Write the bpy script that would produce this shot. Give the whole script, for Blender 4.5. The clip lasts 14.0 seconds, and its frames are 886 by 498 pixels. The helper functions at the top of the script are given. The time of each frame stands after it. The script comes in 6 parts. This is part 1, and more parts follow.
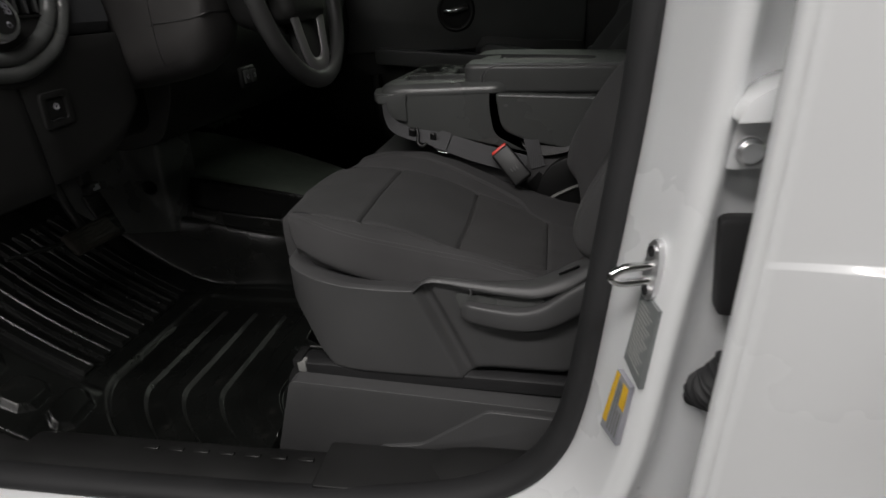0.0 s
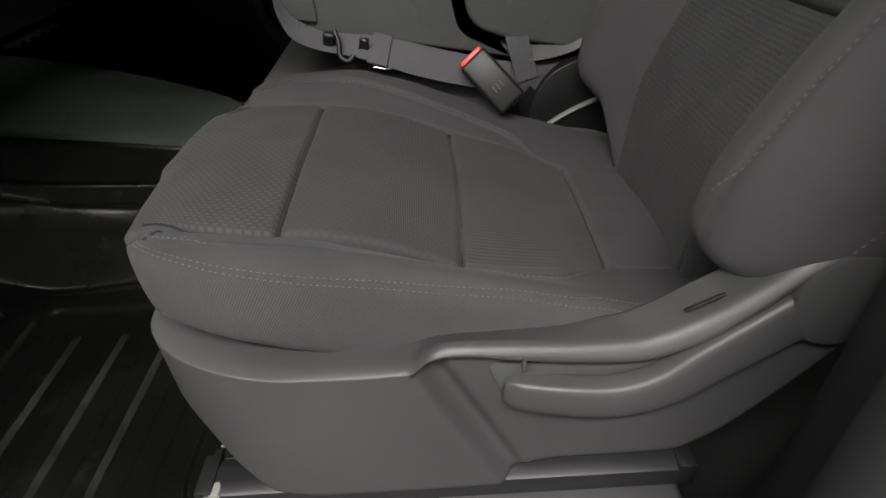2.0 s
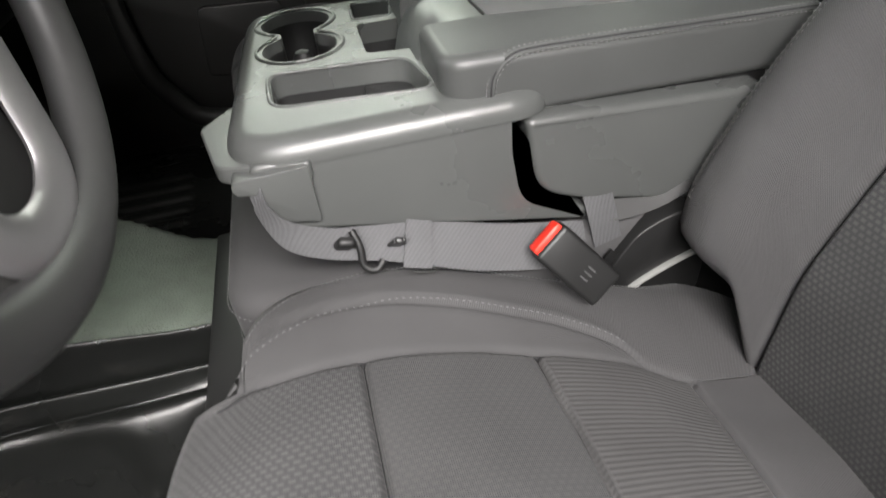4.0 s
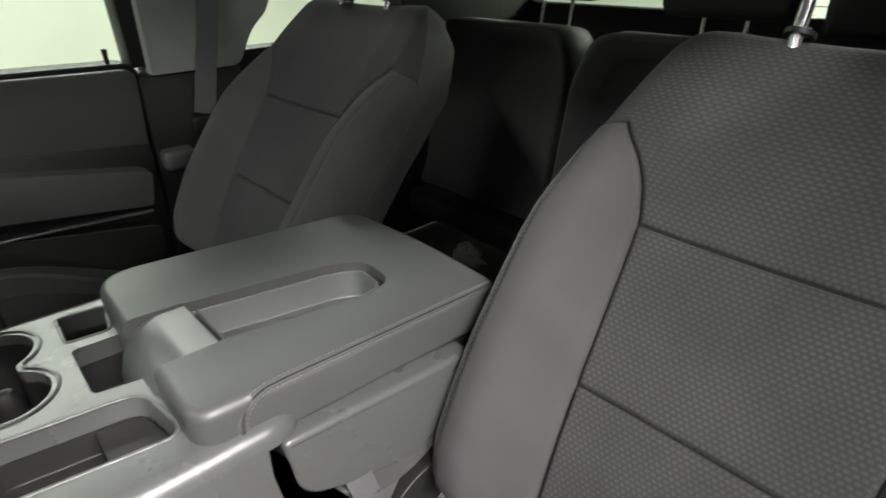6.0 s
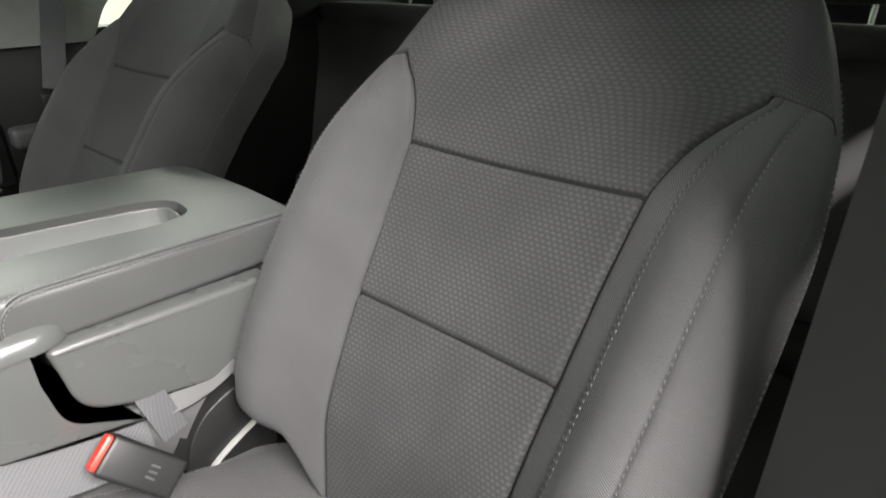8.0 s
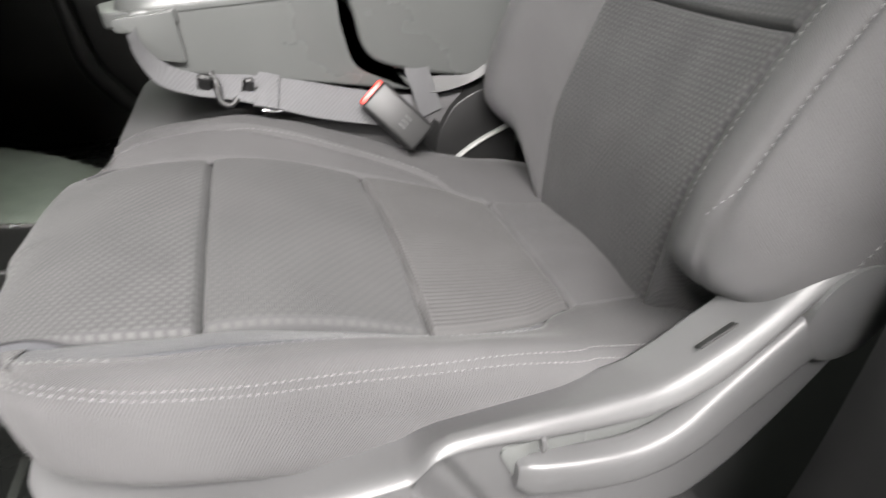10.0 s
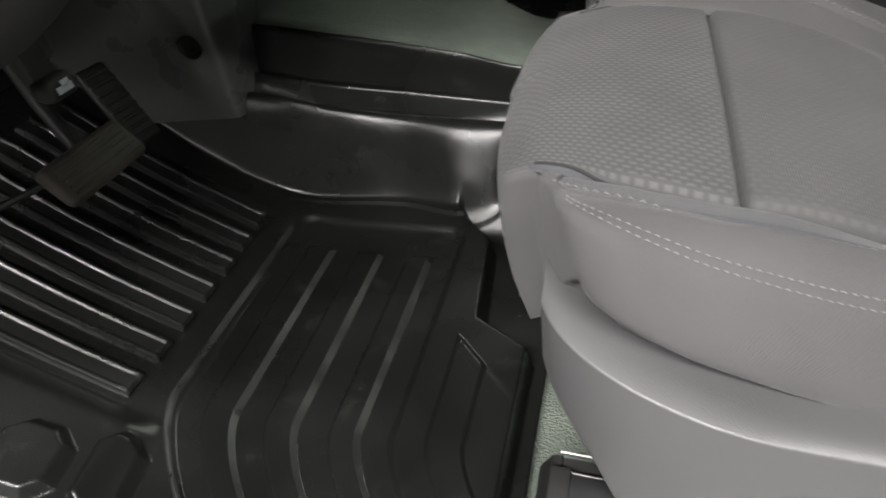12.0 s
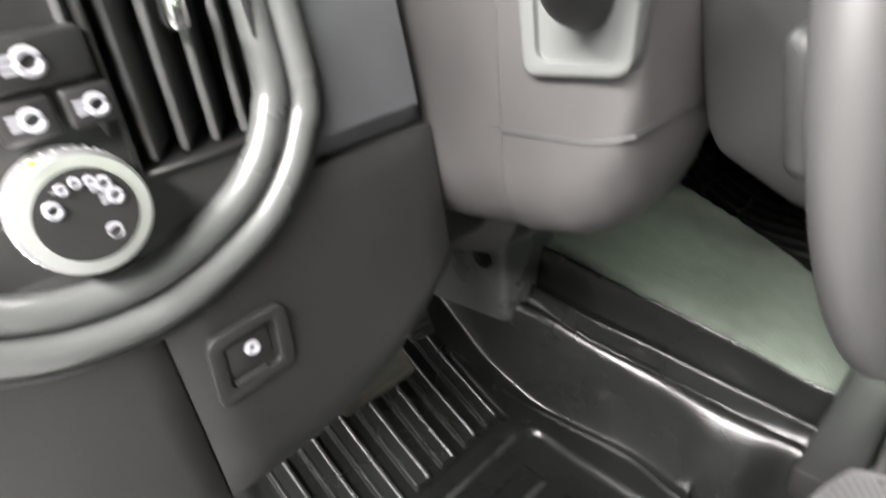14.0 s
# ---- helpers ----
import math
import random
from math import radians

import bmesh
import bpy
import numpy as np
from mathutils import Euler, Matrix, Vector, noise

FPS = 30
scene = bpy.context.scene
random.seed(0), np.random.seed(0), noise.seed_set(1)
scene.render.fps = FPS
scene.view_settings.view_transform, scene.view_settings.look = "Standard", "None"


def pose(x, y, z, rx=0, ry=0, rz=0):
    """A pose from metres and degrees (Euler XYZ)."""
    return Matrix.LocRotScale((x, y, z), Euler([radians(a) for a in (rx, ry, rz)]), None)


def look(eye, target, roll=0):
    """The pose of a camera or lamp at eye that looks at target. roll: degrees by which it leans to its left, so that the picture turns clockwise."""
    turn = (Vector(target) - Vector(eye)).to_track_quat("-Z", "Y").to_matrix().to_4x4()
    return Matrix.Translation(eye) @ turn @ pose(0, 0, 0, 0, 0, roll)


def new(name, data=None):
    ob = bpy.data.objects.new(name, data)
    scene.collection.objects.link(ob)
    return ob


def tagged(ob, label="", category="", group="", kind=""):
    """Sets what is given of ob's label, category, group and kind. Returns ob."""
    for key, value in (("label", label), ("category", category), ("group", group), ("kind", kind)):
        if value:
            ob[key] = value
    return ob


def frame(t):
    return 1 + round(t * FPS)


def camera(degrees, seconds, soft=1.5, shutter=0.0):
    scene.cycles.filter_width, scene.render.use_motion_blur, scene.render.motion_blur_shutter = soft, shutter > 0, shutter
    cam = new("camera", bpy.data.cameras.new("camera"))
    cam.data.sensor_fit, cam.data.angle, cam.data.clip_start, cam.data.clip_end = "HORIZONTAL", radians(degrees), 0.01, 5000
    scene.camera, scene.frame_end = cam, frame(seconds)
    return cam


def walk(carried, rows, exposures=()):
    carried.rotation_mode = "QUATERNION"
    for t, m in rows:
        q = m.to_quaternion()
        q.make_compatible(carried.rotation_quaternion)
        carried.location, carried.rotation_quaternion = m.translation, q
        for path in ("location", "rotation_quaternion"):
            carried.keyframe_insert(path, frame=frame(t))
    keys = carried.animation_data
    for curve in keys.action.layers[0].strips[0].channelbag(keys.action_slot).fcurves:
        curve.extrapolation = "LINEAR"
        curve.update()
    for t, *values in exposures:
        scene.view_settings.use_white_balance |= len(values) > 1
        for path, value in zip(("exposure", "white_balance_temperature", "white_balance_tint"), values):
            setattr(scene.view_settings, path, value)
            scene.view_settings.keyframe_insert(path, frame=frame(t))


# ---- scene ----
cam = camera(74.1, 14.0, shutter=0.4)
PATH = [
    (0, (0.313, -0.979, 0.688), (-0.048, 0.824, -0.099), -3.8),
    (0.5, (0.249, -0.853, 0.659), (-0.045, 0.939, -0.18), -4.2),
    (1, (0.219, -0.733, 0.64), (0.01, 1.047, -0.248), -4.7),
    (1.5, (0.212, -0.648, 0.628), (0.067, 1.097, -0.336), -5.7),
    (2, (0.162, -0.564, 0.624), (0.12, 1.087, -0.503), -6.0),
    (2.5, (0.113, -0.48, 0.66), (0.177, 1.1, -0.564), -6.0),
    (2.7, (0.113, -0.426, 0.659), (0.187, 1.139, -0.585), -6.0),
    (5, (-0.023, -0.131, 0.843), (0.655, 1.283, -0.397), -3.2),
    (5.5, (0.011, -0.146, 0.879), (0.982, 1.259, -0.162), -1.6),
    (6, (0.044, -0.143, 0.896), (1.232, 1.19, -0.004), -0.9),
    (6.5, (0.065, -0.163, 0.892), (1.381, 1.073, 0.032), -0.5),
    (7, (0.093, -0.214, 0.887), (1.502, 0.924, 0.039), -0.2),
    (9.5, (0.111, -0.447, 0.644), (0.902, 1.097, -0.352), -3.1),
    (10, (0.093, -0.477, 0.606), (0.528, 1.155, -0.465), -4.5),
    (10.5, (0.056, -0.489, 0.604), (0.24, 1.123, -0.565), -5.5),
    (11, (0.024, -0.486, 0.588), (-0.027, 1.091, -0.641), -7.0),
    (11.5, (-0.025, -0.474, 0.585), (-0.335, 1.053, -0.669), -8.2),
    (12, (-0.053, -0.437, 0.579), (-0.609, 0.993, -0.703), -9.7),
    (12.5, (-0.076, -0.377, 0.591), (-0.736, 0.961, -0.741), -10.0),
    (13, (-0.074, -0.332, 0.651), (-0.785, 0.961, -0.699), -10.2),
    (13.5, (-0.091, -0.323, 0.744), (-1.011, 0.916, -0.529), -7.9),
    (14, (-0.091, -0.316, 0.809), (-1.393, 0.827, -0.19), -6.3),
]
EXPOSURE = [(0, -1.58), (0.5, -1.38), (1.0, -1.15), (1.5, -0.75), (2.0, -0.4), (2.5, 0.2), (5.0, 1.1), (5.5, 1.05), (6.0, 1.1), (7.0, 1.5), (9.5, 1.75), (10.0, 1.55), (10.5, 1.46), (11.0, 1.25), (11.5, 1.0), (12.0, 0.85), (12.5, 0.92), (13.3, 1.25), (14.0, 2.2)]
walk(cam, [(t, look(e, g, r)) for t, e, g, r in PATH], EXPOSURE)

# ---- light ----
world = bpy.data.worlds.new("world")
scene.world = world
world.use_nodes = True
world.node_tree.nodes["Background"].inputs[0].default_value = (0.9, 0.95, 1.0, 1)
world.node_tree.nodes["Background"].inputs[1].default_value = 0.01


def unseen_lamp(name, x, y, z, sx, sy, watts, colour=(1.0, 0.97, 0.92)):
    data = bpy.data.lights.new(name, "AREA")
    data.shape, data.size, data.size_y, data.energy, data.color = "RECTANGLE", sx, sy, watts, colour
    ob = new(name, data)
    ob.matrix_world = pose(x, y, z)
    return ob


unseen_lamp("unseen_lamp", 0.0, -1.85, 2.45, 2.6, 0.3, 235, (1.0, 0.96, 0.94))
# Added fill for the upright door-side faces; no such lamp is known there.
unseen_lamp("unseen_lamp", -0.7, -3.6, 2.45, 2.6, 0.4, 70, (1.0, 0.97, 0.95))
unseen_lamp("unseen_lamp", -2.6, 0.2, 2.45, 0.3, 3.0, 62, (0.94, 1.0, 0.94))
unseen_lamp("unseen_lamp", 0.7, 3.9, 2.5, 3.2, 0.6, 75, (0.92, 1.0, 0.88))
unseen_lamp("unseen_lamp", 5.7, 0.4, 2.45, 0.3, 3.2, 110, (0.92, 1.0, 0.86))

# ---- materials ----
def mat(name, base, rough=0.5, metal=0.0, grain=0.0, scale=400.0, vary=0.25, blotch=6.0, spec=0.5, coat=0.0, dust=0.0, deep=1.0):
    """A dark moulded or painted surface: two scales of tone, a fine grain in the relief, and gloss that wanders."""
    m = bpy.data.materials.new(name)
    m.use_nodes = True
    n, l = m.node_tree.nodes, m.node_tree.links
    b = n["Principled BSDF"]
    b.inputs["Metallic"].default_value = metal
    b.inputs["Specular IOR Level"].default_value = spec
    b.inputs["Coat Weight"].default_value = coat
    b.inputs["Coat Roughness"].default_value = 0.05
    tc = n.new("ShaderNodeTexCoord")
    big = n.new("ShaderNodeTexNoise")
    big.inputs["Scale"].default_value, big.inputs["Detail"].default_value = blotch, 6
    l.new(tc.outputs["Object"], big.inputs["Vector"])
    ramp = n.new("ShaderNodeMapRange")
    ramp.inputs["From Min"].default_value, ramp.inputs["From Max"].default_value = 0.3, 0.7
    ramp.inputs["To Min"].default_value, ramp.inputs["To Max"].default_value = 1 - vary, 1 + vary
    l.new(big.outputs["Fac"], ramp.inputs["Value"])
    mul = n.new("ShaderNodeMix")
    mul.data_type, mul.blend_type = "RGBA", "MULTIPLY"
    mul.inputs["Factor"].default_value = 1
    mul.inputs["A"].default_value = (*base, 1)
    l.new(ramp.outputs[0], mul.inputs["B"])
    colour = mul.outputs["Result"]
    if dust:
        speck = n.new("ShaderNodeTexNoise")
        speck.inputs["Scale"].default_value, speck.inputs["Detail"].default_value = 14, 12
        speck.inputs["Roughness"].default_value = 0.72
        l.new(tc.outputs["Object"], speck.inputs["Vector"])
        cut = n.new("ShaderNodeMapRange")
        cut.inputs["From Min"].default_value, cut.inputs["From Max"].default_value = 0.58, 0.85
        cut.inputs["To Max"].default_value = dust
        l.new(speck.outputs["Fac"], cut.inputs["Value"])
        over = n.new("ShaderNodeMix")
        over.data_type = "RGBA"
        l.new(cut.outputs[0], over.inputs["Factor"])
        l.new(colour, over.inputs["A"])
        over.inputs["B"].default_value = (0.22, 0.2, 0.18, 1)
        colour = over.outputs["Result"]
    l.new(colour, b.inputs["Base Color"])
    gl = n.new("ShaderNodeMapRange")
    gl.inputs["From Min"].default_value, gl.inputs["From Max"].default_value = 0.3, 0.7
    gl.inputs["To Min"].default_value, gl.inputs["To Max"].default_value = max(rough - 0.07, 0.02), min(rough + 0.07, 1)
    l.new(big.outputs["Fac"], gl.inputs["Value"])
    l.new(gl.outputs[0], b.inputs["Roughness"])
    if grain:
        fine = n.new("ShaderNodeTexVoronoi")
        fine.inputs["Scale"].default_value = scale * 1.8
        l.new(tc.outputs["Object"], fine.inputs["Vector"])
        bump = n.new("ShaderNodeBump")
        bump.inputs["Strength"].default_value, bump.inputs["Distance"].default_value = min(grain * 0.45, 1.0), 0.0004 * deep
        l.new(fine.outputs["Distance"], bump.inputs["Height"])
        l.new(bump.outputs[0], b.inputs["Normal"])
    return m


def cloth(name, base, dash=None, rib=0.0016, angle=0.0, space="UV", relief=1.0):
    """Woven seat cloth on UVs in metres: a fine twill in relief and, with dash, rows of small pale woven dashes."""
    m = bpy.data.materials.new(name)
    m.use_nodes = True
    n, l = m.node_tree.nodes, m.node_tree.links
    b = n["Principled BSDF"]
    b.inputs["Roughness"].default_value = 0.85
    b.inputs["Specular IOR Level"].default_value = 0.25
    b.inputs["Sheen Weight"].default_value = 0.06
    b.inputs["Sheen Roughness"].default_value = 0.4
    uv = n.new("ShaderNodeTexCoord")
    turn = n.new("ShaderNodeMapping")
    turn.inputs["Rotation"].default_value = (0, 0, angle)
    l.new(uv.outputs[space], turn.inputs["Vector"])
    wave = n.new("ShaderNodeTexWave")
    wave.inputs["Scale"].default_value = 0.314 / rib
    wave.inputs["Distortion"].default_value = 0.6
    wave.inputs["Detail Scale"].default_value = 2.0
    l.new(turn.outputs[0], wave.inputs["Vector"])
    big = n.new("ShaderNodeTexNoise")
    big.inputs["Scale"].default_value, big.inputs["Detail"].default_value = 9, 7
    l.new(uv.outputs[space], big.inputs["Vector"])
    fleck = n.new("ShaderNodeTexNoise")
    fleck.inputs["Scale"].default_value, fleck.inputs["Detail"].default_value = 900, 2
    l.new(uv.outputs[space], fleck.inputs["Vector"])
    tone = n.new("ShaderNodeMix")
    tone.data_type = "RGBA"
    tone.inputs["A"].default_value = (*[c * 0.72 for c in base], 1)
    tone.inputs["B"].default_value = (*[c * 1.3 for c in base], 1)
    add = n.new("ShaderNodeMath")
    add.operation = "ADD"
    half = n.new("ShaderNodeMath")
    half.operation, half.inputs[1].default_value = "MULTIPLY_ADD", 0.5
    l.new(fleck.outputs["Fac"], half.inputs[0])
    half.inputs[2].default_value = -0.25
    l.new(big.outputs["Fac"], add.inputs[0])
    l.new(half.outputs[0], add.inputs[1])
    twill = n.new("ShaderNodeMath")
    twill.operation, twill.inputs[1].default_value = "MULTIPLY_ADD", 0.26
    l.new(wave.outputs["Fac"], twill.inputs[0])
    shift = n.new("ShaderNodeMath")
    shift.operation, shift.inputs[1].default_value = "SUBTRACT", 0.13
    l.new(add.outputs[0], shift.inputs[0])
    l.new(shift.outputs[0], twill.inputs[2])
    l.new(twill.outputs[0], tone.inputs["Factor"])
    colour, height = tone.outputs["Result"], wave.outputs["Fac"]
    if dash:
        brick = n.new("ShaderNodeTexBrick")
        brick.offset, brick.squash = 0.5, 1.0
        brick.inputs["Scale"].default_value = 1.0
        brick.inputs["Brick Width"].default_value, brick.inputs["Row Height"].default_value = 0.0056, 0.0050
        brick.inputs["Mortar Size"].default_value, brick.inputs["Mortar Smooth"].default_value = 0.00185, 0.75
        squeeze = n.new("ShaderNodeMapping")
        squeeze.inputs["Scale"].default_value = (0.70, 1.0, 1.0)
        l.new(uv.outputs[space], squeeze.inputs["Vector"])
        l.new(squeeze.outputs[0], brick.inputs["Vector"])
        pick = n.new("ShaderNodeMix")
        pick.data_type = "RGBA"
        inv = n.new("ShaderNodeMath")
        inv.operation, inv.inputs[0].default_value = "SUBTRACT", 1.0
        l.new(brick.outputs["Fac"], inv.inputs[1])
        fade = n.new("ShaderNodeMath")
        fade.operation = "MULTIPLY"
        l.new(inv.outputs[0], fade.inputs[0])
        patch = n.new("ShaderNodeMapRange")
        patch.inputs["From Min"].default_value, patch.inputs["From Max"].default_value = 0.35, 0.65
        patch.inputs["To Min"].default_value, patch.inputs["To Max"].default_value = 0.45, 0.95
        l.new(big.outputs["Fac"], patch.inputs["Value"])
        l.new(patch.outputs[0], fade.inputs[1])
        l.new(fade.outputs[0], pick.inputs["Factor"])
        l.new(colour, pick.inputs["A"])
        pick.inputs["B"].default_value = (*dash, 1)
        colour = pick.outputs["Result"]
        mix = n.new("ShaderNodeMath")
        mix.operation, mix.inputs[1].default_value = "MULTIPLY_ADD", 0.3
        l.new(inv.outputs[0], mix.inputs[0])
        l.new(wave.outputs["Fac"], mix.inputs[2])
        height = mix.outputs[0]
    l.new(colour, b.inputs["Base Color"])
    bump = n.new("ShaderNodeBump")
    bump.inputs["Strength"].default_value, bump.inputs["Distance"].default_value = min(0.45 * relief, 1.0), 0.0006 * relief
    l.new(height, bump.inputs["Height"])
    l.new(bump.outputs[0], b.inputs["Normal"])
    return m


def glass(name):
    m = bpy.data.materials.new(name)
    m.use_nodes = True
    b = m.node_tree.nodes["Principled BSDF"]
    b.inputs["Base Color"].default_value = (0.9, 0.95, 0.93, 1)
    b.inputs["Roughness"].default_value = 0.02
    b.inputs["Transmission Weight"].default_value = 1.0
    b.inputs["IOR"].default_value = 1.05
    return m


# Backrest panels: the cushion cloth darkened, the back's shade put into its colour.
SHADEDINSERT = cloth("shaded_patterned_cloth", (0.035, 0.035, 0.036), (0.066, 0.065, 0.064))
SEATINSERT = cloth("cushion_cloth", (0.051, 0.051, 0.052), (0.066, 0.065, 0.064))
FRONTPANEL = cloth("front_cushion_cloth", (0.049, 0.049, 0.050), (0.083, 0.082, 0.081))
REARPANEL = cloth("ribbed_cushion_cloth", (0.056, 0.055, 0.055), None, 0.0054, math.pi / 2, relief=1.2)
INLAY = cloth("inlay_cloth", (0.048, 0.049, 0.053), None, 0.0016, 0.7)
PLAIN = cloth("plain_cloth", (0.060, 0.059, 0.060), None, 0.0016, 0.7, relief=1.15)
SEAMDARK = mat("seam_thread", (0.014, 0.014, 0.015), 0.9, vary=0.1)
LIDTHREAD = mat("grey_thread", (0.19, 0.19, 0.19), 0.7, vary=0.1)
THREAD = mat("thread", (0.14, 0.14, 0.14), 0.8, vary=0.1)
PLASTIC = mat("moulded_plastic", (0.065, 0.065, 0.066), 0.43, grain=0.7, scale=620, spec=0.55, vary=0.12)
SATIN = mat("satin_plastic", (0.078, 0.081, 0.079), 0.30, grain=0.35, scale=1100, spec=0.6, vary=0.08)
DASHMAT = mat("dash_plastic", (0.0155, 0.0155, 0.015), 0.46, grain=0.6, scale=700, spec=0.42)
COLUMNMAT = mat("column_plastic", (0.033, 0.0315, 0.031), 0.48, grain=0.5, scale=700)
BLACK = mat("deep_black", (0.004, 0.004, 0.004), 0.7)
DARK = mat("black_plastic", (0.012, 0.012, 0.012), 0.5, grain=0.3, scale=600)
# Console plastic darkened for the wells: the recesses' shade put into the colour.
SHADEDWELL = mat("shaded_well_plastic", (0.017, 0.017, 0.017), 0.5, grain=0.5, scale=900, spec=0.35, vary=0.1)
VINYL = mat("soft_vinyl", (0.066, 0.068, 0.067), 0.42, grain=0.5, scale=800, vary=0.12)
GLINTRUBBER = mat("glint_rubber", (0.017, 0.018, 0.0165), 0.34, grain=1.2, scale=420, vary=0.45, blotch=30, dust=0.14)
RIBRUBBER = mat("rib_rubber", (0.010, 0.0105, 0.010), 0.27, grain=0.8, scale=420, spec=0.45)
SHADEPANE = mat("opaque_shade_pane", (0.004, 0.005, 0.005), 0.05, vary=0.05)
RUBBER = mat("rubber_mat", (0.0065, 0.007, 0.0065), 0.27, grain=0.7, scale=330, dust=0.11, spec=0.36, vary=0.3)
PEDALRUBBER = mat("worn_pedal_rubber", (0.060, 0.050, 0.042), 0.6, grain=0.8, scale=300, vary=0.45, blotch=40)
SATINCHROME = mat("satin_chrome", (0.85, 0.85, 0.86), 0.42, 1.0, vary=0.05)
TRIMSILVER = mat("dull_silver", (0.42, 0.41, 0.42), 0.40, 0.8, vary=0.06)
CHROME = mat("chrome", (0.82, 0.82, 0.82), 0.12, 1.0, vary=0.05)
YELLOW = mat("yellow_print", (0.80, 0.48, 0.03), 0.5, vary=0.05)
LABELGREY = mat("grey_label", (0.16, 0.17, 0.17), 0.45, vary=0.15)
PANELGREY = mat("upper_dash_plastic", (0.060, 0.062, 0.066), 0.6, grain=0.5, scale=700)
RIMVINYL = mat("rim_vinyl", (0.040, 0.040, 0.040), 0.5, grain=0.12, scale=900, vary=0.15)
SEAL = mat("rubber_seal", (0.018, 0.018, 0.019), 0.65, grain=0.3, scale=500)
CARPET = mat("grey_floor_covering", (0.125, 0.147, 0.121), 0.85, grain=2.2, scale=200, vary=0.14, blotch=30, deep=4.0)
WHITE = mat("white_paint", (0.78, 0.79, 0.80), 0.25, vary=0.03, blotch=2.0, coat=1.0)
STEEL = mat("bright_steel", (0.75, 0.75, 0.76), 0.2, 1.0, vary=0.1)
RAILSTEEL = mat("dark_steel", (0.030, 0.030, 0.031), 0.42, 0.3, vary=0.25, grain=0.4, scale=500)
EDGESTEEL = mat("bare_steel_edge", (0.34, 0.34, 0.33), 0.4, 1.0, vary=0.3, blotch=30)
WEBBING = cloth("belt_webbing", (0.085, 0.085, 0.088), None, 0.0026, 0.9, "Object")
RED = mat("red_plastic", (0.75, 0.03, 0.015), 0.4, vary=0.05)
MARK = mat("white_print", (0.30, 0.30, 0.33), 0.6, vary=0.05)
GREYTRIM = mat("grey_pillar_trim", (0.26, 0.26, 0.25), 0.6, grain=0.4, scale=700)
WALLPAINT = mat("wall_paint", (0.72, 0.78, 0.64), 0.8, vary=0.06, blotch=1.0)
CONCRETE = mat("concrete", (0.16, 0.16, 0.155), 0.7, vary=0.25, grain=0.5, scale=60)
GLASS = glass("window_glass")


# ---- builders ----
def mesh_of(bm, smooth=True):
    bmesh.ops.recalc_face_normals(bm, faces=bm.faces)
    me = bpy.data.meshes.new("mesh")
    bm.to_mesh(me)
    bm.free()
    for p in me.polygons:
        p.use_smooth = smooth
    return me


def part(name, shape, material, parent=None, label="", sharp=True):
    me = shape if isinstance(shape, bpy.types.Mesh) else mesh_of(shape)
    me.name = name
    me.materials.append(material)
    if sharp:
        me.set_sharp_from_angle(angle=radians(38))
    ob = new(name, me)
    if parent:
        ob.parent = parent
    if label:
        tagged(ob, label)
    return ob


def thing(name, at, label, category, group="", kind=""):
    ob = new(name)
    ob.location = at
    ob.empty_display_size = 0.05
    bpy.context.view_layer.update()
    return tagged(ob, label, category, group, kind)


def hang(ob, parent):
    """Parents ob to a thing that stands off the origin, leaving its mesh in world coordinates."""
    ob.parent = parent
    ob.matrix_parent_inverse = Matrix.Translation(-parent.location)
    return ob


def box(cx, cy, cz, sx, sy, sz, bevel=0.0, segs=3, turn=None):
    bm = bmesh.new()
    bmesh.ops.create_cube(bm, size=1)
    bmesh.ops.scale(bm, vec=(sx, sy, sz), verts=bm.verts)
    if bevel:
        bmesh.ops.bevel(bm, geom=bm.edges[:] + bm.verts[:], offset=min(bevel, 0.49 * min(sx, sy, sz)), segments=segs, profile=0.5, affect="EDGES")
    if turn is not None:
        bmesh.ops.transform(bm, matrix=turn, verts=bm.verts)
    bmesh.ops.translate(bm, vec=(cx, cy, cz), verts=bm.verts)
    return bm


def prism(outline, axis, a, b, bevel=0.0, segs=3, only_b=False):
    """An outline of pairs drawn out along an axis from a to b. axis y: pairs (x, z); z: (x, y); x: (y, z)."""
    bm = bmesh.new()
    def at(p, w):
        return {"y": (p[0], w, p[1]), "z": (p[0], p[1], w), "x": (w, p[0], p[1])}[axis]
    lo = [bm.verts.new(at(p, a)) for p in outline]
    hi = [bm.verts.new(at(p, b)) for p in outline]
    bm.faces.new(lo)
    top = bm.faces.new(hi)
    k = len(outline)
    for i in range(k):
        bm.faces.new((lo[i], lo[(i + 1) % k], hi[(i + 1) % k], hi[i]))
    bmesh.ops.recalc_face_normals(bm, faces=bm.faces)
    if bevel:
        edges = top.edges[:] if only_b else bm.edges[:]
        bmesh.ops.bevel(bm, geom=edges, offset=bevel, segments=segs, profile=0.5, affect="EDGES", clamp_overlap=True)
    return bm


